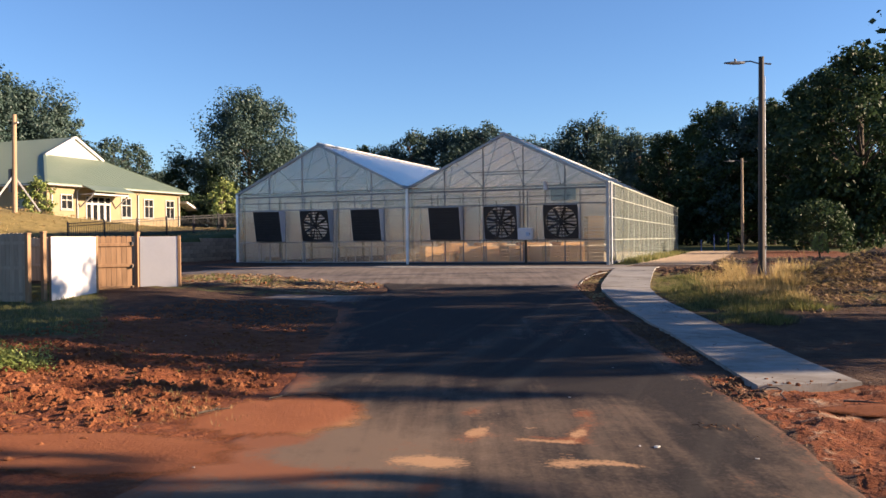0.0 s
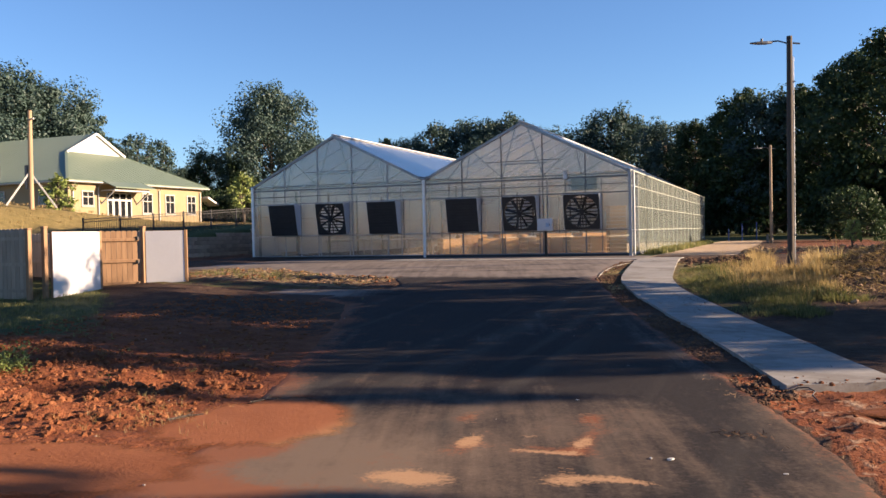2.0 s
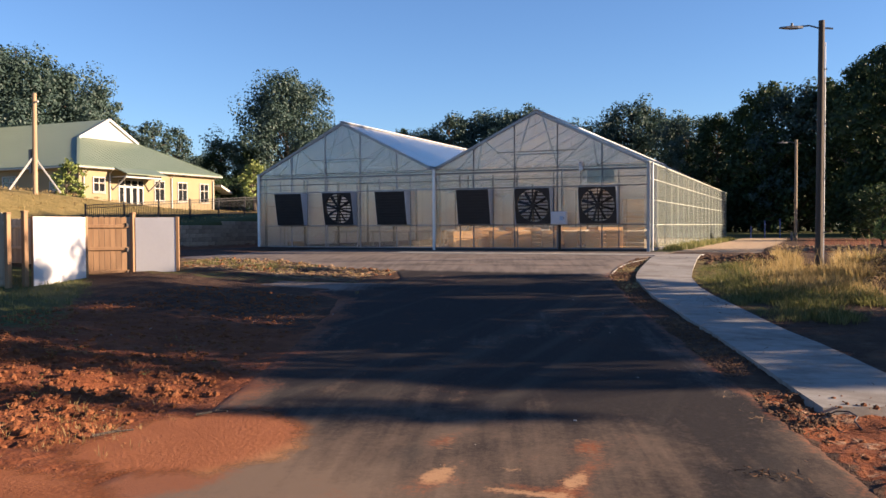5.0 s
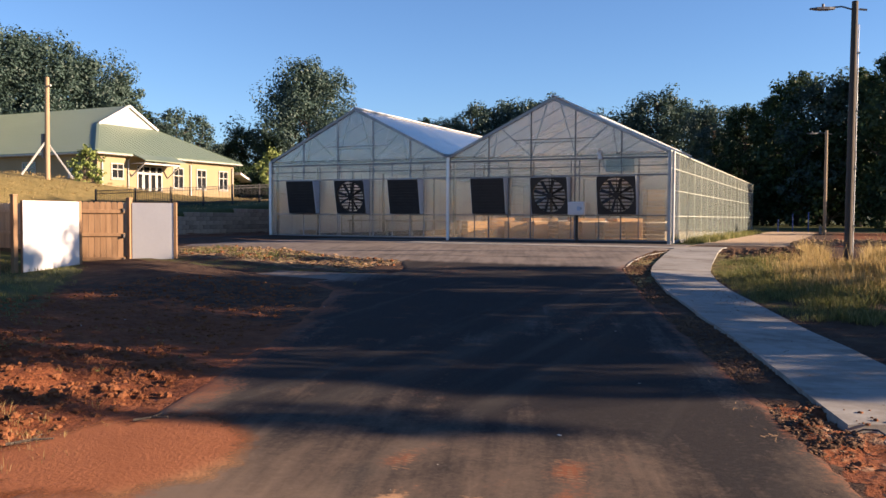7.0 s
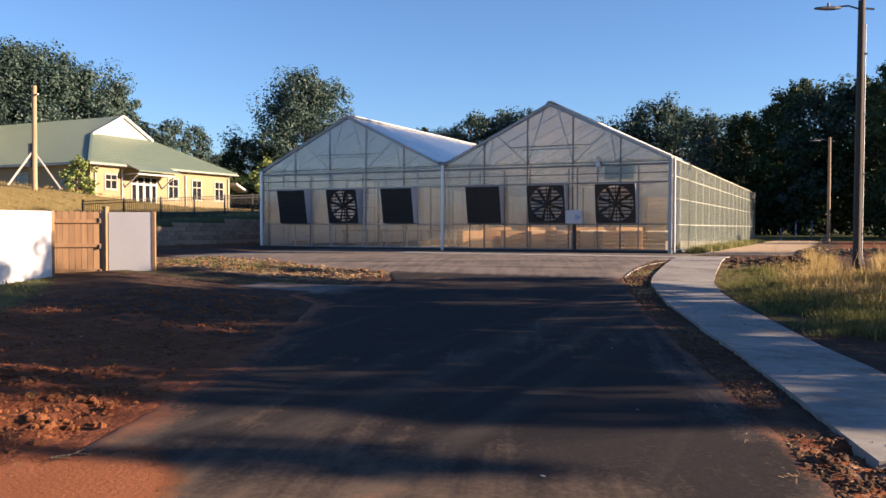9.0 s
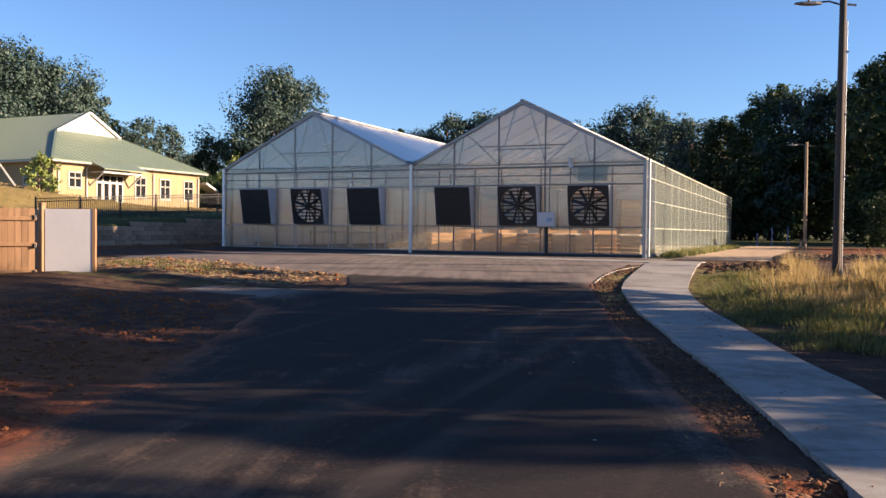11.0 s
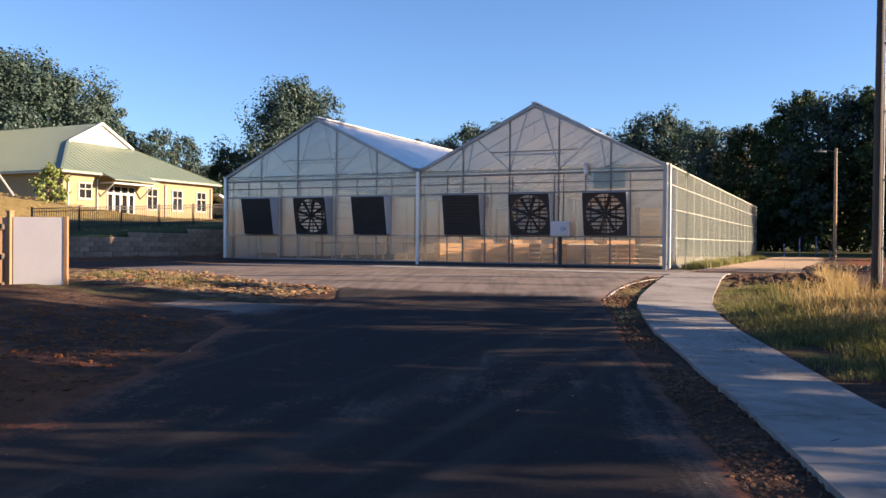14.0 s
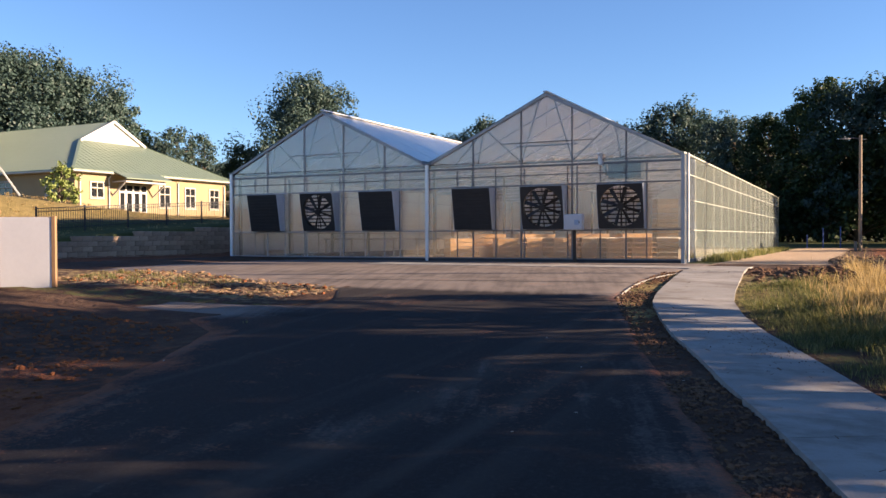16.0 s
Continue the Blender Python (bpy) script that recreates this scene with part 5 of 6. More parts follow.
gate_post(-11.18, -19.42, FT + 0.08)
gate_post(-10.98, -19.12, FT + 0.12)
gate_post(-10.86, -15.84, FT + 0.12)


def white_gate(a, b, label):
    """A gate leaf lined with white board on one face, timber behind."""
    g = thing("gate", label, "gate", group="enclosure gates")
    a, b = Vector((*a, 0)), Vector((*b, 0))
    way = (b - a).normalized()
    m = Matrix.Translation(a) @ way.to_track_quat("X", "Z").to_matrix().to_4x4()
    long = (b - a).length
    part("white_sheet", box((0.0, -0.035, FB + 0.06), (long - 0.03, -0.015, FT - 0.02), 0.004, m), WHITE, g, "smooth white lining sheet")
    for z in (FB + 0.25, 0.45, FT - 0.22):
        part("rail", box((0.02, -0.014, z - 0.045), (long - 0.05, 0.03, z + 0.045), 0.005, m), CEDAR, g)
    part("end_stile", box((long - 0.05, -0.045, FB + 0.03), (long + 0.03, 0.055, FT), 0.006, m), CEDAR, g)
    part("hinge_stile", box((0.0, -0.014, FB + 0.05), (0.07, 0.055, FT - 0.01), 0.006, m), CEDAR, g)
    n = int((long - 0.1) / 0.14)
    for k in range(n):
        part("board", box((0.05 + k * 0.14, 0.031, FB + 0.06), (0.05 + k * 0.14 + 0.134, 0.049, FT - 0.01), 0.003, m), CEDAR, g)
    return g


white_gate((-10.9, -18.98), (-11.0, -17.3), "closed gate lined with white board in full sun")
white_gate((-10.80, -15.80), (-9.83, -15.25), "open gate lined with white board, timber edge")
mid = thing("gate", "timber board gate with three rails and black hinges", "gate", group="enclosure gates")
board_run(mid, (-11.75, -16.75), (-10.92, -15.92), FB + 0.05, FT, CEDAR, True, True, 0.03)
for z in (FB + 0.25, 0.45, FT - 0.22):
    part("hinge", box((-10.98, -16.02, z - 0.05), (-10.9, -15.95, z + 0.05), 0.004), BLACK, mid)
sp = thing("post", "short pale timber post behind the enclosure", "post", (-18.9, -14.0, height(-18.9, -14)))
part("shaft", tube([(0, 0, -0.3), (0, 0, 3.6)], 0.07, 10), PALEPOLE, sp)
part("top_box", box((-0.1, -0.12, 3.2), (0.1, 0.12, 3.62), 0.01), LAMPGREY, sp)


# ---- light poles ----
def light_pole(x, y, tall, radius, material, arm_way, label, lean=0.0):
    z = height(x, y)
    p = thing("light_pole", label, "light pole", (x, y, z))
    part("pole", tube([(0, 0, -0.4), (lean * 0.5, 0, tall * 0.5), (lean, 0, tall)], [radius, radius * 0.92, radius * 0.8], 16), material, p)
    a = Vector((*arm_way, 0)).normalized()
    top = Vector((lean, 0, tall - 0.22))
    arm = part("arm", tube([top + a * radius * 0.8, top + a * 0.35 + Vector((0, 0, 0.08)), top + a * 0.62 + Vector((0, 0, 0.06))], 0.024, 8), LAMPGREY, p)
    bm = bmesh.new()
    c = top + a * 0.86 + Vector((0, 0, 0.03))
    side = Vector((-a.y, a.x, 0))
    rows = []
    for q, (wd, hh) in enumerate(((0.05, 0.05), (0.10, 0.075), (0.115, 0.075), (0.11, 0.05), (0.06, 0.025))):
        o = c + a * (-0.32 + 0.17 * q)
        rows.append([bm.verts.new(o + side * sx * wd + Vector((0, 0, sz * hh * 0.5))) for sx, sz in ((-1, -1), (1, -1), (0.75, 1), (-0.75, 1))])
    for r1, r2 in zip(rows, rows[1:]):
        for i in range(4):
            bm.faces.new((r1[i], r1[(i + 1) % 4], r2[(i + 1) % 4], r2[i]))
    bm.faces.new(rows[0])
    bm.faces.new(rows[-1])
    head = part("lamp_head", bm, LAMPGREY, p, "grey street lamp head")
    part("photocell", tube([c + Vector((0, 0, 0.04)), c + Vector((0, 0, 0.13))], 0.035, 8), LAMPGREY, head)
    part("bracket", beam(top - a * radius, top - a * (radius + 0.22) + Vector((0, 0, -0.02)), 0.03, 0.05), LAMPGREY, p)
    return p


lp = light_pole(6.1, -5.95, 7.02 - height(6.1, -5.95), 0.105, POLEWOOD, (-0.93, -0.36), "dark timber light pole with a grey lamp arm", 0.04)
part("conduit", tube([(0.125, 0.03, -0.3), (0.14, 0.03, 3.0), (0.145, 0.03, 6.6)], 0.016, 8), ALUM, lp, "pale metal conduit clipped to the pole")
for z in (1.0, 2.6, 4.2, 5.8):
    part("clip", box((0.08, -0.02, z), (0.2, 0.07, z + 0.03)), STEEL, lp)
lp2 = light_pole(4.85, 25.4, 6.5, 0.10, GREYPOLE, (-0.93, -0.36), "pale timber light pole with a lamp arm")
part("meter_box", box((-0.32, -0.1, 0.0), (-0.16, 0.1, 0.55), 0.01), LAMPGREY, lp2)

# utility pole on the hill with two braces
up = thing("utility_pole", "tall reddish timber utility pole with two pale braces", "utility pole", (-30.6, -2.4, 3.1))
part("pole", tube([(0, 0, -0.4), (0.02, 0, 2.5), (0.05, 0, 4.85)], [0.13, 0.12, 0.105], 14), PALEPOLE, up)
part("brace", beam((-0.75, -0.9, -0.1), (-0.05, -0.08, 1.55), 0.09, 0.09), TRIM, up)
part("brace", beam((0.95, 0.75, -0.25), (0.05, 0.08, 1.45), 0.07, 0.07), TRIM, up)
part("junction_box", box((-0.32, -0.12, 0.75), (-0.13, 0.1, 2.0), 0.02), LAMPGREY, up)
part("insulator", tube([(0.1, 0, 4.4), (0.32, 0, 4.42)], 0.05, 8), TRIM, up)


# ---- concrete walk, slab by slab ----
walkway = thing("walkway", "curving pale concrete walk of jointed slabs", "pavement", kind="structure")
ys = [-23.95 + 1.24 * k for k in range(17)]
for y0, y1 in zip(ys, ys[1:]):
    bm = bmesh.new()
    top, bot = [], []
    n = 4
    for q in range(n + 1):
        yy = y0 + 0.006 + (y1 - y0 - 0.012) * q / n
        top.append([bm.verts.new((between(yy - 0.3, WALK_LEFT), yy - 0.30, road_z(yy) + 0.035)), bm.verts.new((between(yy + 0.3, WALK_RIGHT), yy + 0.30, road_z(yy) + 0.045))])
        bot.append([bm.verts.new((between(yy - 0.3, WALK_LEFT), yy - 0.30, road_z(yy) - 0.12)), bm.verts.new((between(yy + 0.3, WALK_RIGHT), yy + 0.30, road_z(yy) - 0.12))])
    for q in range(n):
        bm.faces.new((top[q][0], top[q][1], top[q + 1][1], top[q + 1][0]))
        bm.faces.new((top[q][0], top[q + 1][0], bot[q + 1][0], bot[q][0]))
        bm.faces.new((top[q][1], bot[q][1], bot[q + 1][1], top[q + 1][1]))
    bm.faces.new((top[0][0], bot[0][0], bot[0][1], top[0][1]))
    bm.faces.new((top[n][0], top[n][1], bot[n][1], bot[n][0]))
    part("slab", bm, CONCRETE, walkway)
for k in range(9):
    x0 = -9.2 + k * 1.3
    part("slab", box((x0 + 0.006, -4.55, -0.1), (x0 + 1.294, -2.9, 0.024), 0.008), CONCRETE, walkway)
# dark strip painted in where a wire's shadow crosses the asphalt
part("seam", strip_mesh([[(-7.2 + 0.44 * k, -11.2 + 0.05 * k + q + 0.012 * math.sin(k * 1.7), road_z(-11.2 + 0.05 * k) + 0.0165) for q in (-0.03, 0.03)] for k in range(20)]), DARKGREY, road, "a wire's shadow drawn as a dark strip on asphalt")
kerb = thing("kerb", "narrow pale concrete kerb round the corner of the asphalt", "kerb", kind="structure")
for k in range(9):
    t0, t1 = k / 9, (k + 1) / 9
    p = [(1.45 - 0.16 * math.sin(math.pi * t) * 1.6, -12.9 + 6.0 * t) for t in (t0, t1)]
    part("kerb_stone", beam((p[0][0], p[0][1], road_z(p[0][1]) - 0.002), (p[1][0], p[1][1] - 0.01, road_z(p[1][1]) - 0.01), 0.04, 0.05, 0.01), CONCRETE, kerb)


# ---- loose soil, stones and litter ----
def scatter(name, label, material, spots, shape, kind="stuff", category="soil"):
    """One mesh of many small lumps; shape(rnd) gives corners and faces about the origin."""
    r2 = random.Random(len(spots) + 7)
    verts, faces = [], []
    for x, y, s in spots:
        z = height(x, y) + (roughness(x, y) if not on_pavement(x, y) else (0.045 if x > between(y, ROAD_RIGHT) + 0.3 else 0.02))
        vs, fs = shape(r2)
        a = r2.uniform(0, 6.28)
        c, d = math.cos(a) * s, math.sin(a) * s
        k = len(verts)
        verts += [(x + c * p[0] - d * p[1], y + d * p[0] + c * p[1], z + p[2] * s) for p in vs]
        faces += [tuple(i + k for i in f) for f in fs]
    me = bpy.data.meshes.new(name)
    me.from_pydata(verts, [], faces)
    me.materials.append(material)
    return tagged(new(name, me), label, category, kind=kind)


def lump(r2):
    ring1 = [(math.cos(i * 1.047) * r2.uniform(0.7, 1.1), math.sin(i * 1.047) * r2.uniform(0.7, 1.1), -0.35) for i in range(6)]
    ring2 = [(math.cos(i * 1.047 + 0.4) * r2.uniform(0.6, 1.1), math.sin(i * 1.047 + 0.4) * r2.uniform(0.6, 1.1), r2.uniform(0.15, 0.5)) for i in range(6)]
    top = [(r2.uniform(-0.25, 0.25), r2.uniform(-0.25, 0.25), r2.uniform(0.55, 0.9))]
    fs = [(i, (i + 1) % 6, 6 + (i + 1) % 6, 6 + i) for i in range(6)] + [(6 + i, 6 + (i + 1) % 6, 12) for i in range(6)]
    return ring1 + ring2 + top, fs


def flat_lump(r2):
    vs, fs = lump(r2)
    return [(x * 1.7, y, z * 0.6) for x, y, z in vs], fs


def chip(r2):
    w, t = r2.uniform(0.15, 0.35), r2.uniform(-0.5, 0.5)
    z = r2.uniform(0.1, 0.6)
    return [(-1, -w, z - t), (1, -w * 0.7, z + t), (1.1, w * 0.6, z + t + 0.15), (-0.9, w, z - t + 0.15)], [(0, 1, 2, 3)]


def straw(r2):
    w, t = r2.uniform(0.03, 0.07), r2.uniform(-0.35, 0.35)
    b, z = r2.uniform(-0.3, 0.3), r2.uniform(0.1, 0.5)
    return [(-1, -w, z - t), (0, b - w, z + 0.15), (0, b + w, z + 0.15), (-1, w, z - t), (1, -w, z + t), (1, w, z + t)], [(0, 1, 2, 3), (1, 4, 5, 2)]


def blade_tuft(tall, spread, n, wide=0.02, droop=0.35):
    def make(r2):
        vs, fs = [], []
        for _ in range(n):
            a, b = r2.uniform(0, 6.28), r2.uniform(0, spread)
            bx, by = math.cos(a) * b * 0.5, math.sin(a) * b * 0.5
            h = tall * r2.uniform(0.5, 1.1)
            lx, ly = math.cos(a) * h * droop * r2.uniform(0.2, 1.2), math.sin(a) * h * droop * r2.uniform(0.2, 1.2)
            px, py = -math.sin(a) * wide, math.cos(a) * wide
            k = len(vs)
            vs += [(bx - px, by - py, -0.03), (bx + px, by + py, -0.03), (bx + lx * 0.45 + px * 0.7, by + ly * 0.45 + py * 0.7, h * 0.62), (bx + lx * 0.45 - px * 0.7, by + ly * 0.45 - py * 0.7, h * 0.62), (bx + lx, by + ly, h)]
            fs += [(k, k + 1, k + 2, k + 3), (k + 3, k + 2, k + 4)]
        return vs, fs
    return make


r3 = random.Random(9)
spots = []
while len(spots) < 15000:
    x, y = r3.uniform(-7.0, 1.6), r3.uniform(-30.0, -17.5)
    edge = between(y, ROAD_LEFT)
    dense = (1.0 if -28.9 < y < -24.2 and x < 0.9 else 0.4) * smooth01((edge - 0.05 - x) / 0.6)
    if y < -26.5 and x > 0.2 + (y + 28.5) * 0.1:
        dense *= 0.06
    if r3.random() < dense * (0.35 + 1.2 * max(0, noise.noise((x * 1.1, y * 1.1, 5)))):
        spots.append((x, y, 0.007 + 0.045 * r3.random() ** 4))
scatter("soil_clods", "broken red clay clods on the verge", CLOD, spots, lump)
spots = []
while len(spots) < 700:
    y = r3.uniform(-33.0, -23.6)
    x = between(y, ROAD_RIGHT) + abs(r3.gauss(0, 0.9))
    spots.append((x, y, 0.006 + 0.035 * r3.random() ** 4))
scatter("soil_clods", "crumbled red soil along the edge of the asphalt", CLOD, spots, lump)
spots = []
while len(spots) < 9000:
    y = r3.uniform(-25.6, -7.0)
    a, b = between(y, ROAD_RIGHT), between(y, WALK_LEFT) + 0.05
    x = r3.uniform(a - 0.12, b)
    if r3.random() < 0.35 + 0.9 * noise.noise((x * 0.8, y * 0.8, 8)):
        spots.append((x, y, 0.006 + 0.028 * r3.random() ** 3))
scatter("mulch", "brown leaf and bark mulch between walk and asphalt", MULCH, spots[::2], chip)
scatter("soil_crumbs", "dark crumbly soil between walk and asphalt", MULCH, [(x, y, q * 1.1) for x, y, q in spots[1::2]], lump)
spots = [(r3.gauss(x, 0.22), r3.gauss(y, 0.16), 0.006 + 0.018 * r3.random() ** 2) for x, y, n in ((5.55, -23.9, 130), (5.85, -24.75, 200), (6.65, -27.1, 160), (6.2, -25.9, 60), (4.9, -22.6, 80)) for _ in range(n)]
scatter("leaf_litter", "brown and pale leaf litter by the walk's end", PALECLOD, spots, chip)
spots = []
while len(spots) < 2600:
    x, y = r3.uniform(-11.2, -4.2), r3.uniform(-14.6, -12.2)
    if abs(y + 13.4) < 1.15 * smooth01((-3.9 - x) / 1.2):
        spots.append((x, y, 0.012 + 0.055 * r3.random() ** 3))
scatter("rubble", "strip of crumbled red soil clods", CLOD, spots[:260], lump)
scatter("rubble", "pale dry soil clods on the strip", PALECLOD, spots[260:1700], flat_lump)
scatter("litter", "dry leaf litter on the soil strip", GRASS_DRY, spots[1700:], chip)
spots = []
while len(spots) < 1500:
    x, y = r3.uniform(4.2, 13.0), r3.uniform(-8, 10)
    if mound(x, y) > 0.12 + 0.3 * r3.random() or y > 1:
        spots.append((x, y, 0.03 + 0.12 * r3.random() ** 3))
scatter("soil_clods", "brown soil clods on the spoil heap", PALECLOD, spots, lump)
spots = []
for _ in range(110):
    y = r3.uniform(-23.5, -6)
    u = r3.random() ** 1.6
    spots.append((between(y, WALK_LEFT) * (1 - u) + between(y, WALK_RIGHT) * u, y, 0.012 + 0.02 * r3.random() ** 2))
scatter("leaf_litter", "small dark leaves scattered on the walk", MULCH, spots, chip)
spots = [(r3.uniform(-2, 8), r3.uniform(-31, -14), 0.004 + 0.009 * r3.random() ** 2) for _ in range(45)]
scatter("pebbles", "scattered pale stones on asphalt and soil", PEBBLE, spots, flat_lump, category="stones")

# grass
tall, low = [], []
while len(tall) + len(low) < 3000:
    x, y = r3.uniform(2.8, 10.0), r3.uniform(-18.5, -5.2)
    d = x - between(y, WALK_RIGHT)
    gap = noise.noise((x * 0.9, y * 0.9, 1)) + 0.5 * noise.noise((x * 2.6, y * 2.6, 4))
    if d < 0.12 + 0.6 * smooth01((y + 8) / 2) or d > 3.5 + 0.9 * gap + 0.12 * (y + 12) or gap < -0.28 or (y > -9.8 and d < 2.2):
        continue
    if noise.noise((x * 0.55, y * 0.55, 9)) < -0.12 and r3.random() < 0.75:
        continue
    if abs(x - 6.05) < 0.55 and y > -12.5:
        continue
    golden = smooth01((d - 0.9) / 1.4) * smooth01((y + 16.5) / 3.0)
    if r3.random() < golden:
        tall.append((x, y, r3.uniform(0.5, 1.15) * (0.75 + 0.5 * gap)))
    elif y > -16.5 or d < 1.6:
        low.append((x, y, r3.uniform(0.3, 1.0) * (0.5 + 0.5 * smooth01((d - 0.1) / 1.4))))
scatter("tall_grass", "tall dry golden grass on the bank", GRASS_DRY, tall, blade_tuft(0.36, 0.5, 12, 0.006, 0.8), category="grass")
scatter("tall_grass", "long dry grass stalks on the bank", GRASS_DRY, tall[::4], blade_tuft(0.70, 0.4, 4, 0.005, 0.45), category="grass")
scatter("short_grass", "green grass along the walk", GRASS_GREEN, low + tall[1::3], blade_tuft(0.24, 0.6, 12, 0.007, 1.1), category="grass")
spots = []
while len(spots) < 1500:
    x, y = r3.uniform(-14, -2.0), r3.uniform(-30, -17)
    red, tan, lawn, dry = zone_values(x, y)
    if r3.random() < lawn * 0.9 - 0.25:
        spots.append((x, y, r3.uniform(0.15, 0.4)))
scatter("grass", "thin green grass on the clay verge", GRASS_GREEN, spots, blade_tuft(0.3, 0.5, 10, 0.012), category="grass")


def leafy(r2):
    vs, fs = [], []
    for _ in range(22):
        a, b, z = r2.uniform(0, 6.28), r2.random() ** 0.5 * 0.22, r2.uniform(0.02, 0.34)
        x, y, w, q = math.cos(a) * b, math.sin(a) * b, r2.uniform(0.02, 0.05), r2.uniform(-0.03, 0.05)
        c, s = math.cos(a * 3.1) * w, math.sin(a * 3.1) * w
        k = len(vs)
        vs += [(x - c, y - s, z), (x + s * 0.5, y - c * 0.5, z + q), (x + c, y + s, z + q * 1.5), (x - s * 0.5, y + c * 0.5, z + q)]
        fs.append((k, k + 1, k + 2, k + 3))
    return vs, fs


spots = [(r3.gauss(-3.5, 0.28), r3.gauss(-27.0, 0.4), r3.uniform(0.5, 1.0)) for _ in range(120)] + [(r3.uniform(-6, -1), r3.uniform(-29.5, -23), r3.uniform(0.15, 0.35)) for _ in range(40)]
scatter("weeds", "bright green leafy weeds growing in the clay", LEAF_C, spots, leafy, category="weeds")
spots = [(r3.uniform(0.15, 1.1), r3.uniform(1.5, 26), r3.uniform(0.4, 0.9)) for _ in range(500)]
scatter("grass", "sunlit grass along the greenhouse side", GRASS_GREEN, spots, blade_tuft(0.35, 0.4, 9, 0.016), category="grass")
spots = [(r3.uniform(-46, -24), r3.uniform(-22, 14), r3.uniform(0.4, 0.9)) for _ in range(2600)]
scatter("dry_grass", "short dry grass on the hillside", GRASS_DRY, spots, blade_tuft(0.11, 0.7, 7, 0.02), category="grass")

spots = [(r3.uniform(2.62, 3.6), r3.uniform(-6.4, -3.6), 0.02 + 0.06 * r3.random() ** 2) for _ in range(260)]
scatter("soil_clods", "brown soil clods against the edge of the walk", MULCH, [s for s in spots if s[0] > between(s[1], WALK_RIGHT) + 0.04], lump)
spots = [(r3.gauss(4.4, 0.9), r3.gauss(-7.4, 1.4), 0.02 + 0.10 * r3.random() ** 3) for _ in range(900)]
scatter("soil_clods", "dark brown soil clods heaped beside the walk", MULCH, [s for s in spots if s[0] > between(s[1], WALK_RIGHT) + 0.1], lump)
spots = [(r3.gauss(7.9, 0.8), r3.gauss(-11.8, 2.0), 0.05 + 0.12 * r3.random()) for _ in range(3600)]
scatter("soil_clods", "loose brown clods among straw on the spoil heap", PALECLOD, [(x, y, 0.015 + 0.08 * r3.random() ** 3) for x, y, q in spots[::4]], lump)
scatter("straw", "dry straw lying on the spoil heap", GRASS_DRY, spots, straw, category="straw")
spots = [(r3.gauss(x, 0.35), r3.gauss(y, 0.22), 0.003 + 0.006 * r3.random() ** 2) for x, y in ((4.3, -16.4), (4.7, -16.9), (5.0, -17.3), (4.0, -15.9), (5.4, -17.7)) for _ in range(160)]
scatter("soil_crumbs", "dark soil crumbs tracked over the walk", MULCH, spots, lump)
spots = [(r3.uniform(-10.8, -7), r3.uniform(-14.4, -12.8), r3.uniform(0.2, 0.5)) for _ in range(160)]
scatter("grass", "low grass tufts on the soil strip", GRASS_GREEN, spots, blade_tuft(0.3, 0.4, 9, 0.012), category="grass")

# washed-out sand
def sand_drift(cx, cy, rx, ry, high, turn, label, seed, material=SAND, wavy=1.0):
    bm = bmesh.new()
    n, rings = 96, 14
    r2 = random.Random(seed)
    ph = [r2.uniform(0, 6.28) for _ in range(5)]
    vs = []
    c, s = math.cos(radians(turn)), math.sin(radians(turn))
    for j in range(rings + 1):
        q = j / rings
        row = []
        for k in range(n):
            a = 2 * math.pi * k / n
            edge = 1 + wavy * (0.16 * math.sin(2 * a + ph[0]) + 0.1 * math.sin(3 * a + ph[1]) + 0.06 * math.sin(7 * a + ph[2]) + 0.04 * math.sin(11 * a + ph[3])) + 0.15 * noise.noise((math.cos(a) * 2.5, math.sin(a) * 2.5, seed)) + 0.10 * noise.noise((math.cos(a) * 6, math.sin(a) * 6, seed)) + 0.06 * noise.noise((math.cos(a) * 14, math.sin(a) * 14, seed))
            u, v = math.cos(a) * rx * q * edge, math.sin(a) * ry * q * edge
            x, y = cx + c * u - s * v, cy + s * u + c * v
            h = high * (1 - smooth01(q)) + 0.012 * high * noise.noise((x * 6, y * 6, 0)) - (0.004 if j == rings else 0)
            row.append(bm.verts.new((x, y, road_z(y) + 0.0125 + h + (0.0 if x > between(y, ROAD_LEFT) else height(x, y) - road_z(y)))))
        vs.append(row)
    for a, b in zip(vs[1:], vs[2:]):
        for k in range(n):
            bm.faces.new((a[k], a[(k + 1) % n], b[(k + 1) % n], b[k]))
    bm.faces.new(vs[1])
    for w in vs[0]:
        bm.verts.remove(w)
    ob = mesh_object("sand_drift", bm, material, None, True)
    rim = ob.data.attributes.new("rim", "FLOAT", "POINT")
    rim.data.foreach_set("value", [smooth01((math.hypot((w.co.x - cx) / rx, (w.co.y - cy) / ry) - 0.7) / 0.35) * smooth01((w.co.x - cx) / rx + 0.1) for w in ob.data.vertices])
    thin = ob.data.attributes.new("thin", "FLOAT", "POINT")
    fade = [max(0.0, (q + 1) / rings - 0.66) / 0.34 for q in range(rings) for k in range(n)]
    thin.data.foreach_set("value", fade)
    return tagged(ob, label, "sand", kind="stuff")


sand_drift(1.2, -27.42, 0.98, 1.40, 0.007, 16, "fan of washed red sand over the asphalt edge", 3, SANDFAN, 0.6)
sand_drift(0.45, -29.4, 1.5, 0.9, 0.005, 10, "smooth red sand lapping over the asphalt edge", 21, SAND, 0.4)
sand_drift(7.75, -25.2, 0.95, 0.55, 0.07, 10, "smooth red sand spread past the end of the walk", 13)

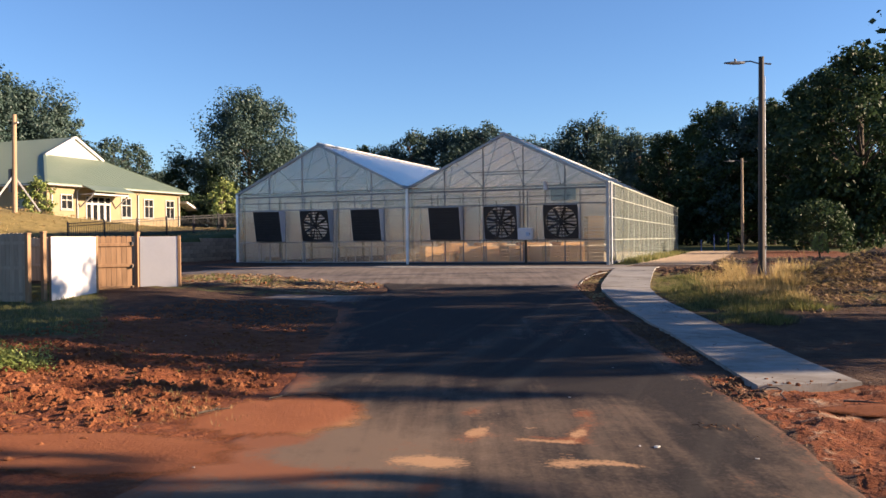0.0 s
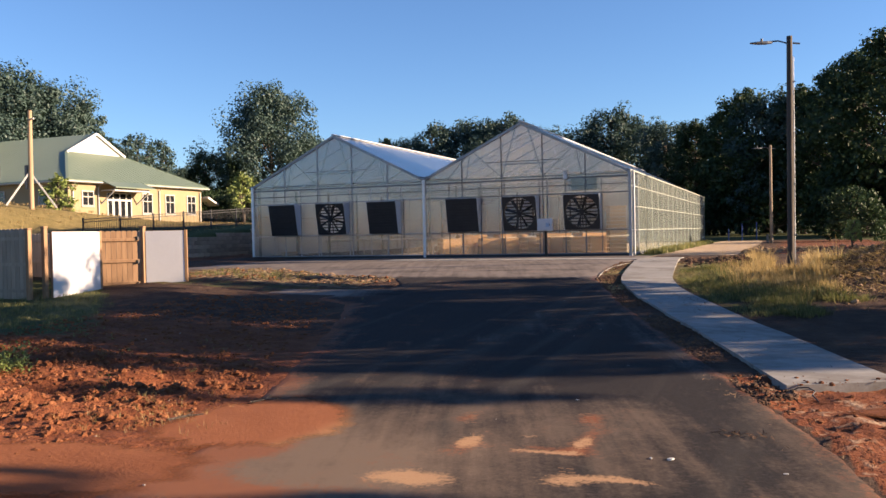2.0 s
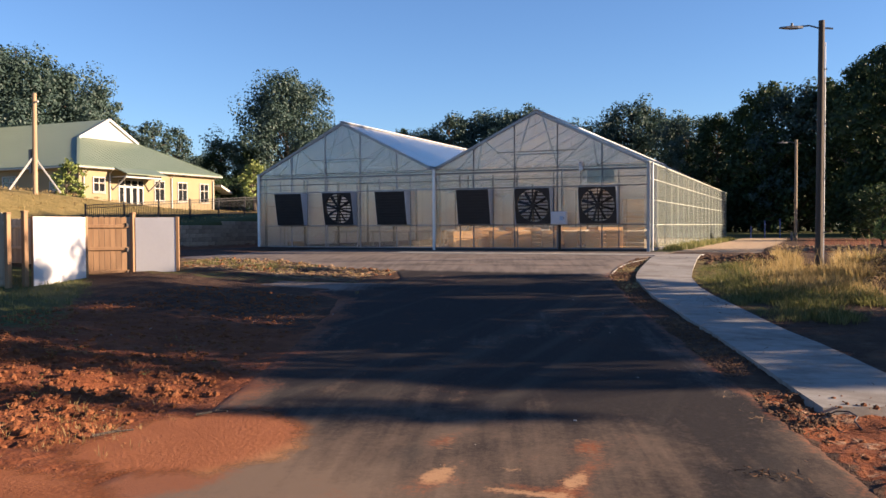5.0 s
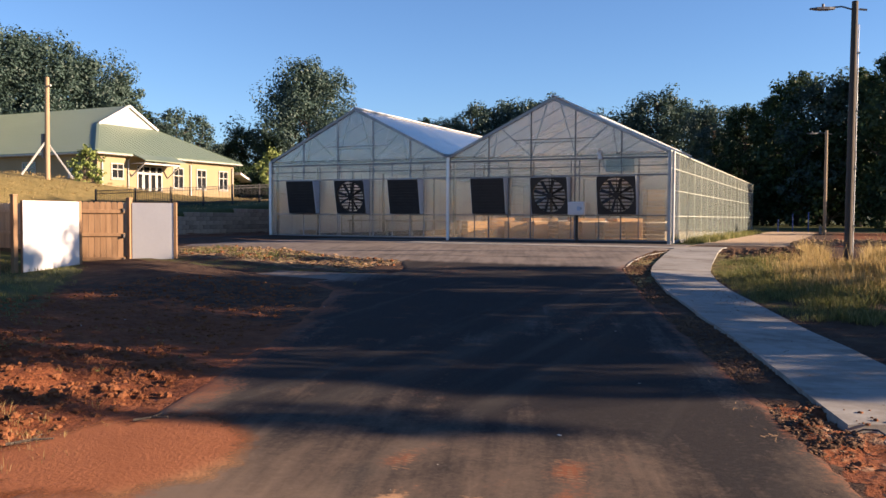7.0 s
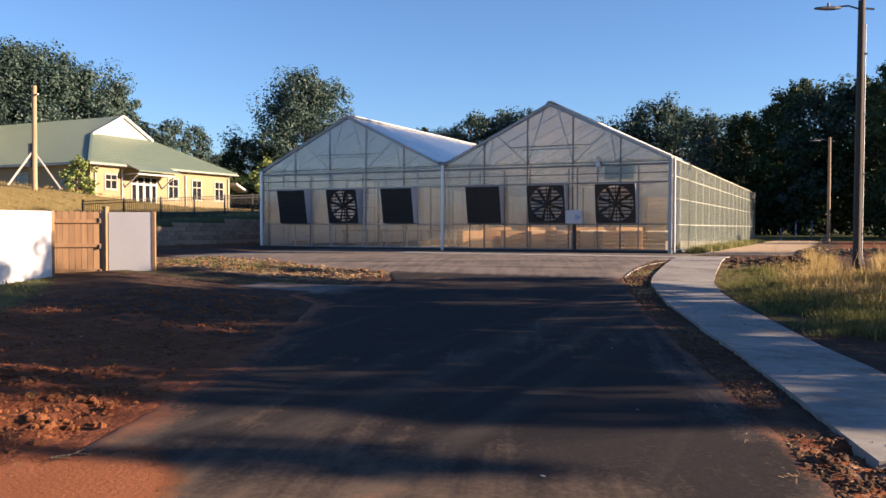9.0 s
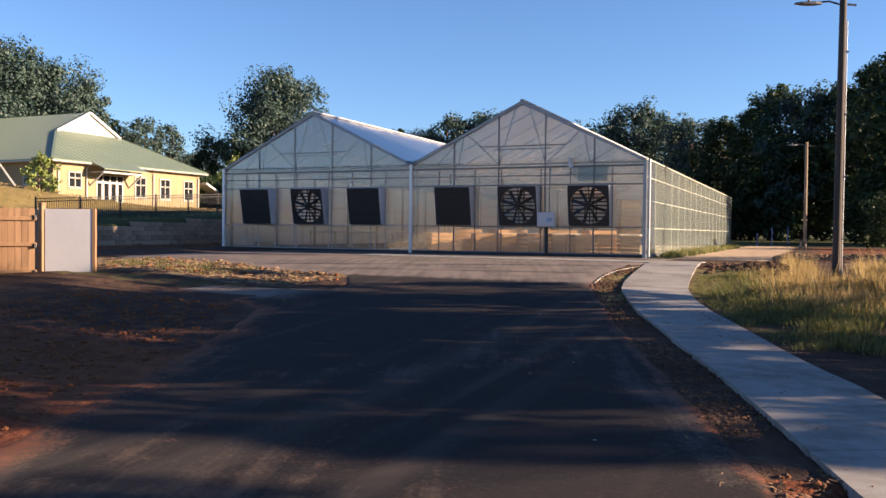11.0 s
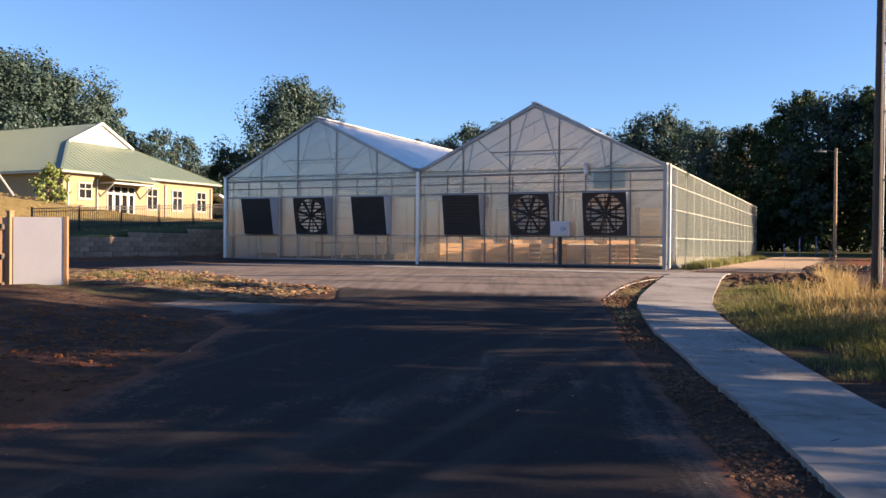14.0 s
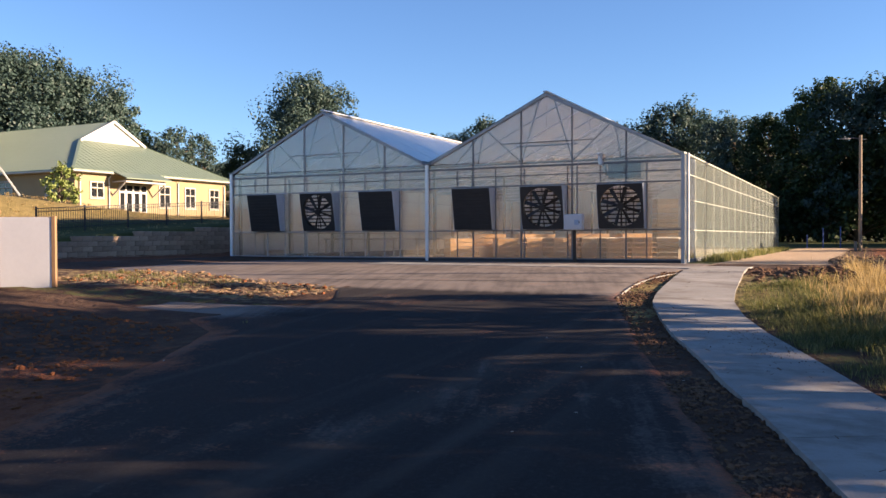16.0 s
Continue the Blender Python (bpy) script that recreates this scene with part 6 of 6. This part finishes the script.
# dried mud pressed by tyre treads
bm = bmesh.new()
r4 = random.Random(77)
for cx, cy, n in ((4.62, -28.45, 9), (3.24, -26.9, 11), (4.42, -26.6, 11)):
    for k in range(n):
        y = cy + k * 0.045
        x = cx - 0.38 * k * 0.045
        for q in (-0.075, 0.0, 0.075):
            if r4.random() < 0.5:
                w = r4.uniform(0.014, 0.034)
                add_box(bm, (x + q - w, y - 0.009, road_z(y) + 0.010), (x + q + w, y + 0.009, road_z(y) + 0.0125))
tagged(mesh_object("tyre_marks", bm, plain("tread_dust", (0.15, 0.085, 0.052), (0.24, 0.15, 0.095), 40, 6, 0.95, 0, 0.3, 0.004, None, 0.1, 0.1)), "dried red mud in tyre tread marks", "tyre marks", kind="stuff")

# pale scraps on the verge
spots = [(r3.uniform(-4, 0.6), r3.uniform(-24.5, -19), 0.015 + 0.02 * r3.random()) for _ in range(14)]
scatter("litter", "pale scraps lying on the clay verge", PEBBLE, [s for s in spots if s[0] < between(s[1], ROAD_LEFT) + 0.2], chip)

# survey stakes far along the greenhouse side
for x, y, h in ((2.6, 33.0, 1.3), (3.6, 34.0, 1.4), (1.7, 32.0, 0.9)):
    st = thing("stake", "thin blue survey stake in the soil", "stake", (x, y, height(x, y)), group="survey stakes")
    part("rod", tube([(0, 0, -0.1), (0, 0, h)], 0.045, 6), BLUE, st)
sh = tree("small yellow-green bush on the spoil heap", SAPLING, 8.5, 4.7, 0, 0.42)

# edging wire curling out of the soil at the walk's end
wire = thing("wire", "thin dark edging wire curling out of red soil", "wire", (6.1, -24.4, 0))
part("strand", tube([(x, y, height(6.1 + x, -24.4 + y) + z) for x, y, z in ((0, 0.06, -0.02), (0.1, 0.0, 0.05), (0.2, -0.06, 0.07), (0.27, -0.16, 0.05), (0.24, -0.27, 0.03), (0.3, -0.36, -0.02))], 0.008, 6), DARKGREY, wire)
spots = [(r3.gauss(5.72, 0.11), r3.gauss(-26.65, 0.07), 0.008 + 0.022 * r3.random()) for _ in range(70)]
scatter("leaf_litter", "small clump of dry leaves on the asphalt", MULCH, spots, chip)
spots = [(5.25, -27.6, 0.026), (6.1, -27.75, 0.014), (4.0, -25.55, 0.013), (5.1, -27.62, 0.012)]
scatter("pebbles", "a few white stones on the asphalt", TRIM, spots, flat_lump, category="stones")
spots = [(r3.gauss(-0.1, 0.45), r3.gauss(-27.7, 0.35), r3.uniform(0.15, 0.4)) for _ in range(60)] + [(r3.gauss(-2.6, 0.6), r3.gauss(-28.6, 0.4), r3.uniform(0.2, 0.5)) for _ in range(70)]
scatter("dry_grass", "tufts of dead grass among the clay clods", GRASS_DRY, spots, blade_tuft(0.26, 0.5, 9, 0.006, 0.9), category="grass")
for sx, sy, turn, long in ((0.35, -27.75, 35, 0.34), (0.62, -26.75, 20, 0.3), (7.0, -24.9, -30, 0.4)):
    stick = thing("stick", "short dark broken stick lying on red sand", "stick", (sx, sy, height(sx, sy) + 0.03), turn, "broken sticks")
    part("shaft", tube([(0, 0, 0), (long * 0.5, 0.03, 0.02), (long, 0.0, 0.035)], [0.012, 0.011, 0.006], 6), BARK, stick)
    part("twig", tube([(long * 0.5, 0.03, 0.02), (long * 0.7, 0.1, 0.05)], [0.006, 0.003], 5), BARK, stick)
